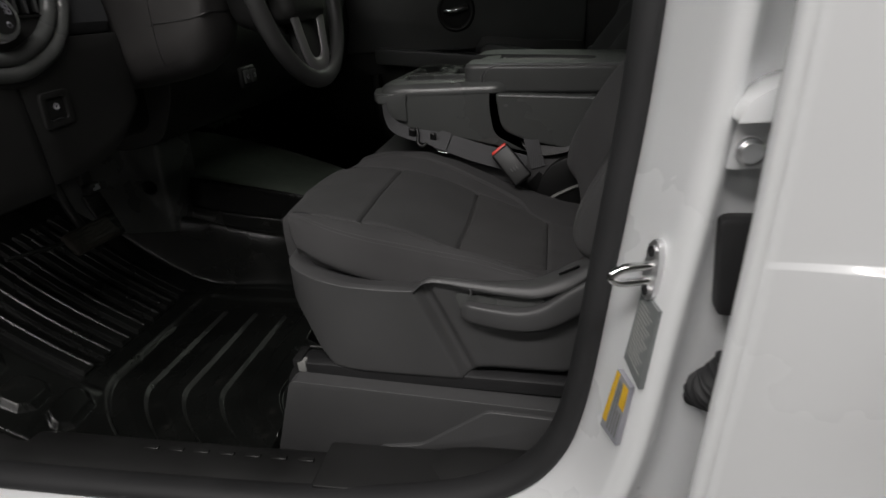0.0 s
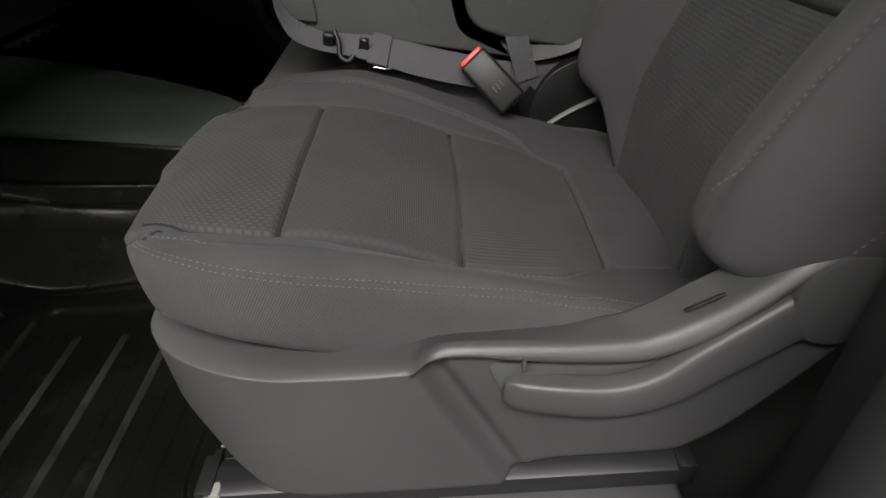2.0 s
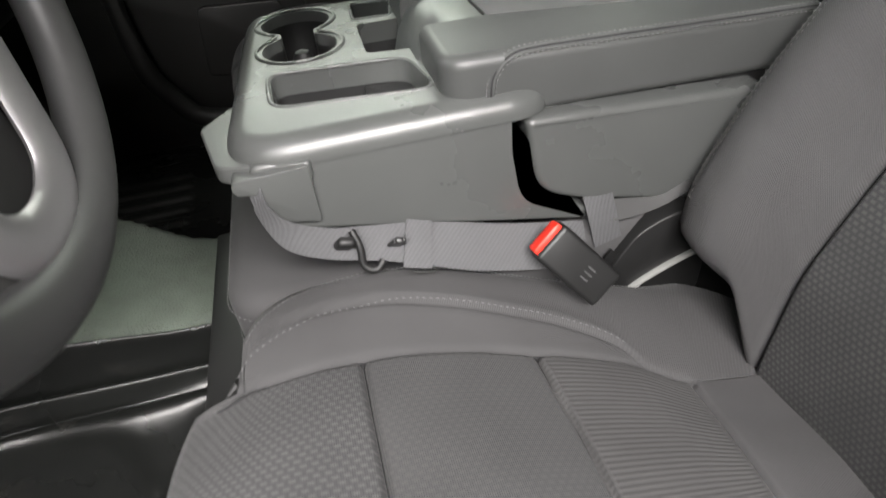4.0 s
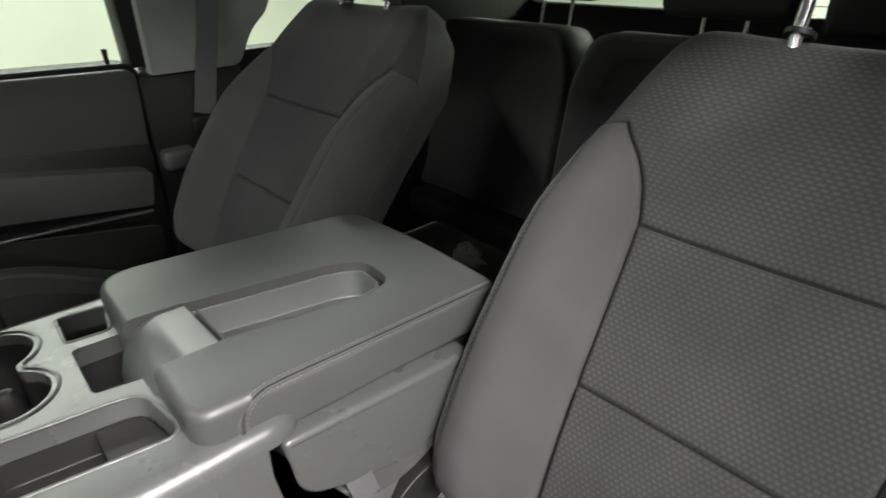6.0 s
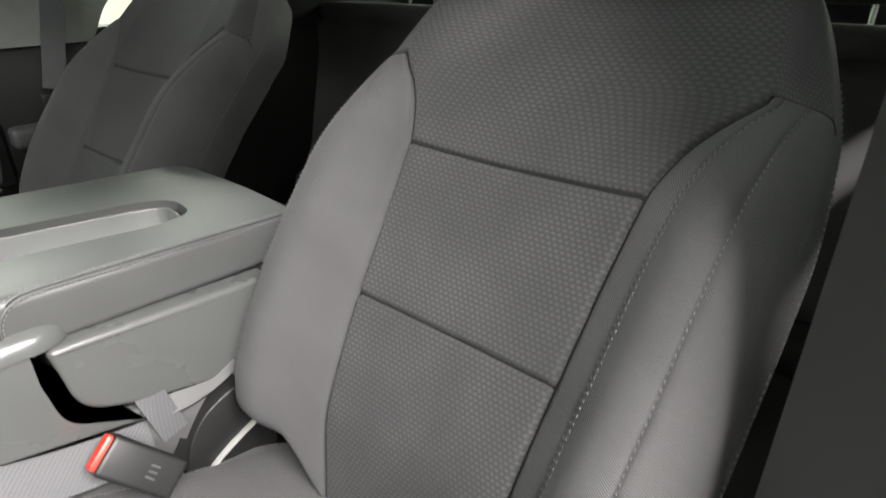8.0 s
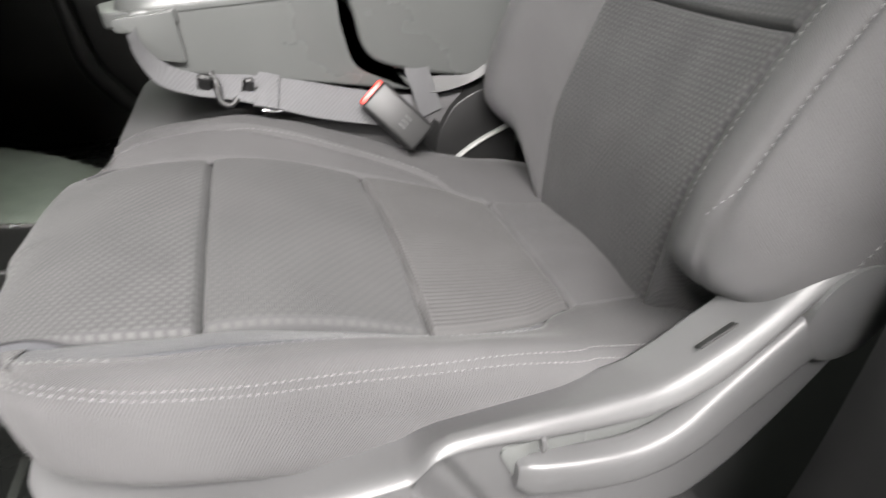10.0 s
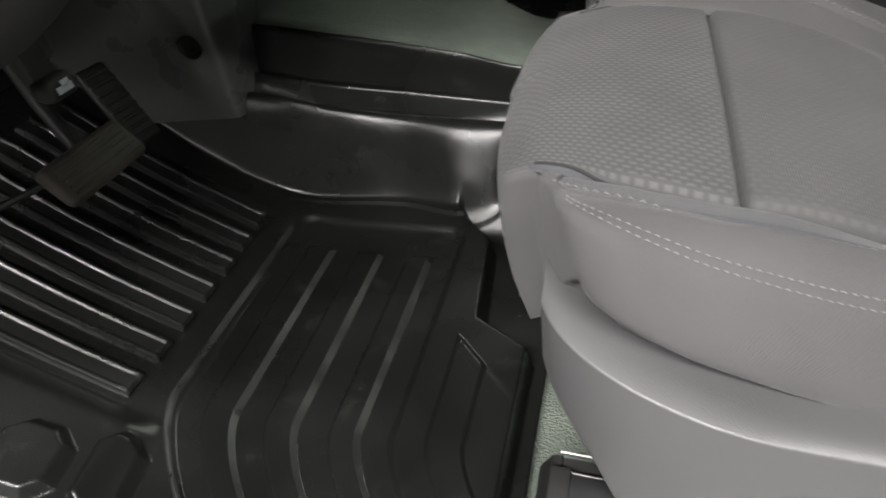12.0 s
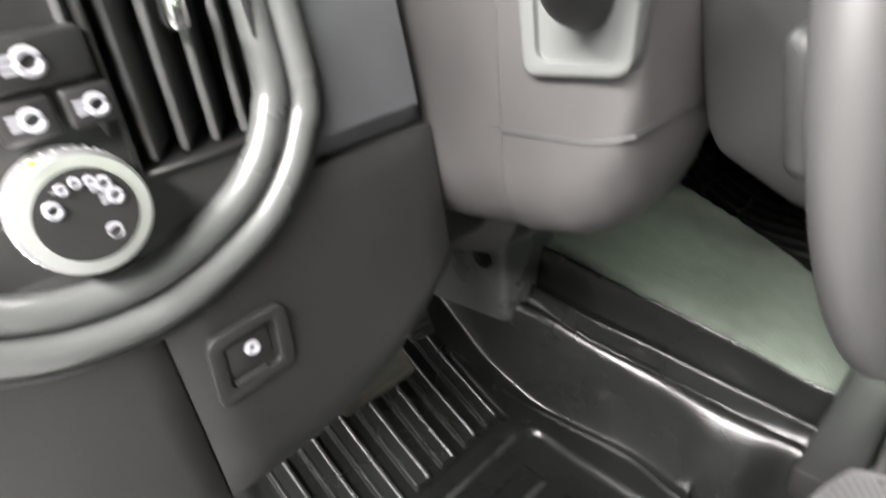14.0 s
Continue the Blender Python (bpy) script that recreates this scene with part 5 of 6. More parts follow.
def dashboard():
    d = thing("dashboard", (-0.5, 0.4, 0.40), "black moulded plastic dashboard with air vent and light switch", "dashboard")
    hang(part("knee_panel", dash_slab(-0.2565, -0.026, 0.468, 0.668, r=0.005, rise=0.085), DASHMAT), d)
    hang(part("end_panel", dash_slab(-0.40, -0.2580, 0.458, 0.668, r=0.005), DASHMAT), d)
    hang(part("upper_panel", dash_slab(-0.150, -0.027, 0.670, 0.90, 0.45, -0.002), PANELGREY), d)
    hang(part("upper_end", dash_slab(-0.40, -0.372, 0.670, 0.90, 0.45, -0.002), PANELGREY), d)
    hang(part("pod_base", dash_slab(-0.37, -0.14, 0.62, 0.70, 0.20, -0.012), DARK), d)
    right = round_poly([(-0.46, 0.52), (-0.44, 0.62), (-0.46, 0.82), (-0.60, 0.86), (-0.95, 0.88), (-0.95, 0.50), (-0.6, 0.42), (-0.50, 0.44)], 0.03, 5)
    hang(part("main_panel", prism(right, "y", 0.135, 1.33, 0.006, 3), DASHMAT), d)
    mid = round_poly([(-0.52, 0.47), (-0.50, 0.80), (-0.95, 0.88), (-0.95, 0.50), (-0.70, 0.42)], 0.03, 5)
    hang(part("centre_panel", prism(mid, "y", -0.05, 0.14, 0.004, 2), DARK), d)
    hang(part("top_pad", box(-0.72, 0.45, 0.885, 0.56, 1.75, 0.05, 0.02), DASHMAT), d)
    # pod with the air vent and the light switch: two stepped frames round a dark field
    pod = [(-0.133, 0.90), (-0.133, 0.74), (-0.145, 0.700), (-0.170, 0.668), (-0.205, 0.646), (-0.262, 0.630), (-0.325, 0.640), (-0.365, 0.672), (-0.378, 0.74), (-0.378, 0.90)]
    def frame_path(shrink, out):
        c = Vector((-0.255, 0.80))
        pts = []
        for y, z in pod:
            v = Vector((y, z)) - c
            v = v * (1 - shrink / v.length)
            pts.append((dash_x(c.y + v.y) + out, c.x + v.x, c.y + v.y))
        return smooth_path(pts, 8)
    hang(part("outer_frame", tube(frame_path(0.0, 0.002), 0.0105, 16), SATIN), d)
    hang(part("frame_gap", tube(frame_path(-0.0125, -0.003), 0.006, 10), DARK), d)
    hang(part("inner_frame", tube(frame_path(0.021, 0.000), 0.0105, 16), SATIN), d)
    field = [p for p in frame_path(0.020, -0.004)]
    loop = [(p.y, p.z) for p in field]
    def within(y, z):
        odd = False
        for (ya, za), (yb, zb) in zip(loop, loop[1:] + loop[:1]):
            if (za > z) != (zb > z) and y < ya + (z - za) * (yb - ya) / (zb - za):
                odd = not odd
        return odd
    cells, index = [], {}
    for i in range(86):
        for j in range(94):
            y, z = -0.387 + 0.003 * i, 0.627 + 0.003 * j
            if within(y + 0.0015, z + 0.0015) and not (-0.241 < y + 0.0015 < -0.156 and z > 0.704):
                cells.append([index.setdefault(q, len(index)) for q in ((i, j), (i + 1, j), (i + 1, j + 1), (i, j + 1))])
    me = bpy.data.meshes.new("pod_field")
    me.from_pydata([(dash_x(0.627 + 0.003 * j) - 0.004, -0.387 + 0.003 * i, 0.627 + 0.003 * j) for i, j in index], [], cells)
    hang(part("pod_field", me, DASHMAT), d)
    for y in (-0.2405, -0.1565):
        hang(part("vent_wall", box(-0.470, y, 0.80, 0.10, 0.003, 0.20, 0.001, 1), DARK), d)
    hang(part("vent_wall", box(-0.470, -0.198, 0.7035, 0.10, 0.085, 0.003, 0.001, 1), DARK), d)
    vent = hang(part("air_vent", prism(round_poly([(-0.25, 0.694), (-0.15, 0.694), (-0.15, 0.93), (-0.25, 0.93)], 0.004, 2), "x", -0.56, -0.52), BLACK), d)
    for k in range(5):
        y = -0.236 + 0.0185 * k
        vane = box(-0.450, y, 0.815, 0.050, 0.0048, 0.215, 0.0016, 2, Euler((0, 0, radians(-30))).to_matrix().to_4x4())
        part("vane", vane, PLASTIC, vent)
    hang(part("vent_tab", box(-0.420, -0.199, 0.782, 0.016, 0.012, 0.020, 0.004, 3), CHROME), d)
    # light switch
    k = Vector((-0.412, -0.276, 0.702))
    turn = Vector((1, 0.0, 0.12)).normalized()
    knob = tube([k - turn * 0.012, k + turn * 0.014, k + turn * 0.018], lambda t: 0.0305 if t < 0.9 else 0.0285, 48)
    hang(part("light_switch", knob, SATINCHROME, label="bright chrome ring of the light switch"), d)
    face = tube([k + turn * 0.017, k + turn * 0.0195], 0.0225, 40)
    hang(part("switch_face", face, DARK), d)
    def icon(at, size, shape):
        """A small printed symbol: a ring with short strokes."""
        size *= 1.6
        ring = [at + Vector((0, size * 0.32 * math.cos(q), size * 0.32 * math.sin(q))) for q in (2 * math.pi * i / 14 for i in range(14))]
        hang(part("white_mark", tube(ring, size * 0.13, 5, True), MARK), d)
        for i in range(shape):
            q = 0.6 * i - 0.3 * (shape - 1)
            c2 = at + Vector((0, -size * 0.55, size * 0.2 * (i - (shape - 1) / 2)))
            hang(part("white_mark", box(c2.x, c2.y, c2.z, 0.0006, size * 0.34, size * 0.13, 0.0, 1), MARK), d)
    for a, rr, w, shape in ((150, 0.0145, 0.0062, 0), (112, 0.0165, 0.0040, 1), (90, 0.0165, 0.0040, 0), (68, 0.0165, 0.0040, 1), (48, 0.0165, 0.0056, 3), (20, 0.0150, 0.0060, 3), (-55, 0.0140, 0.0066, 2)):
        icon(k + turn * 0.0200 + Vector((0, rr * math.cos(radians(a)), rr * math.sin(radians(a)))), w, shape)
    at = k + turn * 0.0165 + Vector((0, -0.006, 0.0255))
    hang(part("amber_mark", box(at.x, at.y, at.z, 0.004, 0.003, 0.002, 0.0005, 1), YELLOW), d)
    for q in range(40):
        c2 = k + turn * 0.004 + Vector((0, 0.0305 * math.cos(q * math.pi / 20), 0.0305 * math.sin(q * math.pi / 20)))
        hang(part("knurl", box(c2.x, c2.y, c2.z, 0.014, 0.0016, 0.0016, 0.0004, 1), SATINCHROME), d)
    for y, z, sy, sz in ((-0.272, 0.772, 0.056, 0.024), (-0.252, 0.7475, 0.024, 0.020), (-0.280, 0.7475, 0.026, 0.020)):
        hang(part("button", box(-0.420, y, z, 0.012, sy, sz, 0.003, 3), DARK), d)
        icon(Vector((-0.4136, y + 0.002, z)), sz * 0.42, 3)
    for ob in d.children:
        if ob.name.split(".")[0] in ("outer_frame", "frame_gap", "inner_frame", "pod_field", "vent_wall", "air_vent", "vent_tab", "light_switch", "switch_face", "white_mark", "knurl", "button"):
            ob.location += Vector((0, 0.006, -0.004))
    # parking brake switch in its rounded bezel
    y, z = -0.214, 0.572
    bez = carve(prism(round_poly([(y - 0.030, z - 0.028), (y + 0.028, z - 0.024), (y + 0.030, z + 0.026), (y - 0.026, z + 0.024)], 0.009, 5), "x", -0.414, -0.4035, 0.003, 2), [prism(round_poly([(y - 0.019, z - 0.018), (y + 0.018, z - 0.016), (y + 0.020, z + 0.017), (y - 0.017, z + 0.016)], 0.005, 4), "x", -0.42, -0.395)], 0.002, 2)
    hang(part("brake_switch_bezel", bez, DASHMAT), d)
    hang(part("brake_switch", box(-0.412, y, z, 0.010, 0.033, 0.030, 0.003, 3), DARK), d)
    icon(Vector((-0.4068, y + 0.002, z + 0.003)), 0.008, 0)
    icon(Vector((-0.4068, y + 0.002, z + 0.003)), 0.005, 2)
    hang(part("switch_lip", box(-0.4055, y - 0.004, z - 0.0155, 0.004, 0.024, 0.0035, 0.0012, 2), RAILSTEEL), d)
    # small switches under the column and a warning label on the far side
    hang(part("switch_plate", box(-0.448, 0.45, 0.535, 0.012, 0.075, 0.050, 0.006, 3), DARK), d)
    for y in (0.433, 0.467):
        b = hang(part("button", box(-0.440, y, 0.536, 0.008, 0.024, 0.032, 0.003, 2), PLASTIC), d)
        icon(Vector((-0.4355, y, 0.536)), 0.008, 2)
    hang(part("warning_label", box(-0.4455, 1.13, 0.560, 0.006, 0.050, 0.070, 0.001, 1), MARK), d)
    hang(part("yellow_band", box(-0.4420, 1.13, 0.585, 0.003, 0.050, 0.022, 0.001, 1), YELLOW), d)
    return d


dashboard()


def pedals():
    p = thing("brake_pedal", (-0.615, -0.015, 0.28), "worn brown-black rubber brake pedal on a dark arm", "pedal")
    t = Euler((0, radians(-40), radians(-2))).to_matrix().to_4x4()
    at = Vector((-0.609, -0.010, 0.286))
    hang(part("pad", box(*at, 0.020, 0.118, 0.050, 0.009, 4, t), PEDALRUBBER), p)
    for k in range(5):
        c = t @ Vector((0.0105, 0, -0.0165 + 0.0082 * k)) + at
        hang(part("tread_rib", box(c.x, c.y, c.z, 0.004, 0.098, 0.0044, 0.0016, 2, t), PEDALRUBBER), p)
    hang(part("arm", tube(smooth_path([(-0.63, 0.0, 0.29), (-0.68, 0.02, 0.36), (-0.70, 0.03, 0.50)], 6), 0.009, 10), DARK), p)
    a = thing("accelerator_pedal", (-0.71, 0.14, 0.22), "black ribbed plastic accelerator pedal", "pedal")
    t = Euler((0, radians(-28), radians(-12))).to_matrix().to_4x4()
    hang(part("pad", box(-0.705, 0.142, 0.275, 0.014, 0.045, 0.115, 0.006, 3, t), DARK), a)
    for k in range(8):
        c = t @ Vector((0.008, 0, -0.045 + 0.0128 * k)) + Vector((-0.705, 0.142, 0.275))
        hang(part("tread_rib", box(c.x, c.y, c.z, 0.004, 0.040, 0.005, 0.0015, 1, t), DARK), a)
    h = thing("hood_release", (-0.511, -0.081, 0.40), "black hood release handle with a white car mark", "handle")
    hang(part("lever", box(-0.511, -0.081, 0.409, 0.022, 0.034, 0.020, 0.007, 3), BLACK), h)
    hang(part("bracket", box(-0.520, -0.081, 0.437, 0.014, 0.026, 0.050, 0.004, 2), BLACK), h)
    hang(part("white_mark", box(-0.4995, -0.081, 0.408, 0.0012, 0.017, 0.006, 0.002, 2), MARK), h)
    hang(part("white_mark", box(-0.4995, -0.079, 0.412, 0.0012, 0.009, 0.006, 0.002, 2), MARK), h)
    rod = tube(smooth_path([(-0.622, -0.058, 0.292), (-0.635, -0.11, 0.296), (-0.65, -0.17, 0.302)], 6), 0.004, 8)
    hang(part("rod", rod, RAILSTEEL), p)


pedals()


# ---- door opening, body side ----
OPENING = [(-1.10, 0.055), (-0.85, 0.035), (-0.60, 0.028), (-0.25, 0.030), (0.0, 0.038), (0.16, 0.062), (0.255, 0.098), (0.315, 0.155), (0.348, 0.245), (0.374, 0.43), (0.395, 0.60), (0.405, 0.75), (0.41, 0.95), (0.40, 1.15)]


def sweep(profile, path=OPENING, n=10):
    """A section of (outwards, y) pairs drawn along the door opening's edge."""
    pts = smooth_path([(x, 0, z) for x, z in path], n)
    rings = []
    for i, p in enumerate(pts):
        d = (pts[min(i + 1, len(pts) - 1)] - pts[max(i - 1, 0)]).normalized()
        out = Vector((d.z, 0, -d.x))
        rings.append([p + out * o + Vector((0, y, 0)) for o, y in profile])
    return rings


def body_side():
    b = thing("door_frame", (0.4, -0.45, -0.1), "white painted truck door frame with black rubber seal", "door frame", kind="structure")
    seal = [(-0.003 + 0.016 * math.cos(a), -0.395 + 0.024 * math.sin(a)) for a in (2 * math.pi * i / 16 for i in range(16))]
    hang(part("door_seal", skin(sweep(seal)), SEAL), b)
    inner = [(0.008, -0.385), (0.022, -0.33), (0.05, -0.29), (0.05, -0.38)]
    hang(part("inner_trim", skin(sweep(inner)), DARK), b)
    jamb = [(0.004, -0.40), (0.007, -0.422), (0.0125, -0.435), (0.024, -0.460), (0.034, -0.484), (0.041, -0.497), (0.050, -0.502), (0.058, -0.497), (0.066, -0.480), (0.085, -0.472), (0.12, -0.470), (0.16, -0.47), (0.16, -0.36), (0.02, -0.36)]
    hang(part("jamb", skin(sweep(jamb)), WHITE, sharp=False), b)
    return b


door_frame = body_side()


def quad(a, b, c, d, lift):
    """A thin plate on the jamb through four corners, lifted towards the opening."""
    pts = [Vector(p) for p in (a, b, c, d)]
    n = (pts[1] - pts[0]).cross(pts[3] - pts[0]).normalized()
    if n.y > 0:
        n = -n
    return skin([[p + n * lift for p in pts], [p + n * (lift - 0.006) for p in pts]])


def mix4(c, u, v):
    a, b, cc, d = (Vector(p) for p in c)
    return a.lerp(b, u).lerp(d.lerp(cc, u), v)


def pillar_fittings():
    s = thing("door_striker", (0.41, -0.47, 0.42), "bright steel door latch striker on an oval plate", "door striker")
    plate = [(0.4035, -0.466, 0.482), (0.4125, -0.486, 0.478), (0.4075, -0.488, 0.420), (0.398, -0.468, 0.424)]
    ring = []
    for i in range(24):
        a = 2 * math.pi * i / 24
        ring.append((0.5 + 0.46 * math.cos(a), 0.5 + 0.5 * math.copysign(abs(math.sin(a)) ** 0.7, math.sin(a))))
    n = (Vector(plate[1]) - Vector(plate[0])).cross(Vector(plate[3]) - Vector(plate[0])).normalized()
    n = -n if n.y > 0 else n
    pts = [mix4(plate, u, v) for u, v in ring]
    hang(part("plate", skin([[p + n * 0.0045 for p in pts], [p - n * 0.004 for p in pts]]), SATINCHROME), s)
    for v in (0.18, 0.83):
        c = mix4(plate, 0.5, v)
        hang(part("bolt", tube([c + n * 0.003, c + n * 0.007], 0.0052, 14), STEEL), s)
    r1, r2 = mix4(plate, 0.5, 0.42), mix4(plate, 0.5, 0.66)
    tip = n * 0.034 + Vector((-0.006, 0.004, -0.004))
    loop = smooth_path([r1, r1 + tip * 0.75, (r1 + r2) / 2 + tip * 1.05, r2 + tip * 0.75, r2], 8)
    hang(part("loop", tube(loop, 0.0042, 12), CHROME), s)
    g = thing("grey_sticker", (0.40, -0.48, 0.33), "dark grey printed label on the white door pillar", "sticker")
    c = [(0.4015, -0.468, 0.427), (0.412, -0.494, 0.418), (0.4005, -0.496, 0.334), (0.3895, -0.466, 0.350)]
    hang(part("label", quad(*c, 0.0045), LABELGREY), g)
    for i in range(15):
        v = 0.12 + 0.053 * i
        w = 0.55 + 0.3 * ((i * 37) % 10) / 10
        hang(part("print_bar", quad(mix4(c, 0.1, v), mix4(c, 0.1 + w, v), mix4(c, 0.1 + w, v + 0.012), mix4(c, 0.1, v + 0.012), 0.005), GREYTRIM), g)
    y = thing("tyre_label", (0.385, -0.47, 0.26), "white and yellow printed label on the door pillar", "sticker")
    c = [(0.3855, -0.462, 0.333), (0.3945, -0.485, 0.328), (0.384, -0.486, 0.256), (0.3715, -0.456, 0.257)]
    hang(part("label", quad(*c, 0.0045), MARK), y)
    hang(part("yellow_band", quad(mix4(c, 0.0, 0.03), mix4(c, 0.24, 0.02), mix4(c, 0.24, 0.86), mix4(c, 0.0, 0.86), 0.005), YELLOW), y)
    hang(part("yellow_block", quad(mix4(c, 0.62, 0.06), mix4(c, 0.98, 0.06), mix4(c, 0.98, 0.42), mix4(c, 0.62, 0.42), 0.005), YELLOW), y)
    for i in range(4):
        u = 0.34 + 0.155 * i
        lo = 0.50 if u > 0.6 else 0.10
        hang(part("print_bar", quad(mix4(c, u, lo), mix4(c, u + 0.07, lo), mix4(c, u + 0.07, 0.92), mix4(c, u, 0.92), 0.005), LABELGREY), y)
    h = door_frame
    leaf = prism(round_poly([(0.444, 0.548), (0.52, 0.552), (0.52, 0.586), (0.446, 0.588)], [0.012, 0.004, 0.004, 0.006], 4), "y", -0.496, -0.474, 0.003, 2)
    hang(part("hinge_leaf", leaf, WHITE), h)
    hang(part("bolt", tube([Vector((0.464, -0.49, 0.564)), Vector((0.464, -0.503, 0.564)), Vector((0.464, -0.506, 0.564))], lambda t: 0.011 if t < 0.9 else 0.008, 12), SATINCHROME), h)
    arm = prism(round_poly([(0.446, 0.590), (0.53, 0.592), (0.53, 0.632), (0.48, 0.622), (0.452, 0.606)], [0.003, 0.003, 0.004, 0.02, 0.012], 4), "y", -0.520, -0.476, 0.003, 2)
    hang(part("hinge_arm", arm, WHITE), h)
    b = thing("cable_boot", (0.47, -0.485, 0.31), "black corrugated rubber cable boot", "cable")
    path = smooth_path([(0.464, -0.472, 0.322), (0.467, -0.496, 0.340), (0.476, -0.506, 0.366), (0.50, -0.508, 0.405)], 14)
    hang(part("bellows", tube(path, lambda t: 0.019 + 0.003 * math.sin(t * 75), 20), SEAL), b)
    hang(part("plug", tube([Vector((0.457, -0.466, 0.313)), Vector((0.457, -0.478, 0.313))], 0.014, 20, flat=0.7), SEAL), b)
    k = thing("rubber_bumper", (0.47, -0.48, 0.41), "black rubber bumper block on the door pillar", "bumper")
    hang(part("block", prism(round_poly([(0.458, 0.414), (0.52, 0.414), (0.52, 0.505), (0.452, 0.505)], 0.006, 3), "y", -0.492, -0.474, 0.003, 2), SEAL), k)


pillar_fittings()


def rear_door():
    d = thing("rear_door", (0.9, -0.55, 0.3), "white painted closed rear door with sharp crease", "car door")
    # rolled front edge, then the skin with a sharp shelf along its length
    heights = [-0.35 + 0.02 * i for i in range(41)] + [0.46 + 0.004 * i for i in range(7)] + [0.4866 + 0.0007 * i for i in range(12)] + [0.496 + 0.004 * i for i in range(5)] + [0.52 + 0.02 * i for i in range(20)]
    rows = []
    for z in heights:
        x0 = tween(z, ((-0.35, 0.40), (0.26, 0.443), (0.50, 0.459), (0.90, 0.475)))
        swell = 0.012 * math.cos((z - 0.3) * 1.6) + 0.0085 * (1 - line(z - 0.4875, 0.0055)) * step(0.28, 0.4875, z)
        row = [(x0 + 0.035, -0.512, z), (x0 + 0.010, -0.520, z)]
        row += [(x0 + 0.0095 - 0.0095 * math.sin(q), -0.5385 + 0.0105 * math.cos(q), z) for q in (math.pi * k / 8 for k in range(1, 8))]
        row += [(x0 + 0.0115, -0.5475, z), (x0 + 0.0130, -0.5465, z), (x0 + 0.0150, -0.5470 - swell * 0.15, z)]
        row += [(x0 + 0.015 + e, -0.5470 - swell * (0.15 + 0.85 * step(0, 0.12, e)), z) for e in (0.006, 0.014, 0.025, 0.04, 0.06, 0.09, 0.12, 0.2, 0.4, 0.7, 1.0, 1.35)]
        rows.append(row)
    hang(part("outer_panel", skin(rows, False), WHITE, sharp=False), d)
    # Opaque pane out of view, added to keep lamp light off the backrest.
    hang(part("shade_window_pane", prism(round_poly([(0.50, 0.88), (1.78, 0.88), (1.74, 1.33), (0.52, 1.33)], 0.03, 4), "y", -0.510, -0.504), SHADEPANE, label="unseen opaque dark pane, added to block light"), d)


rear_door()


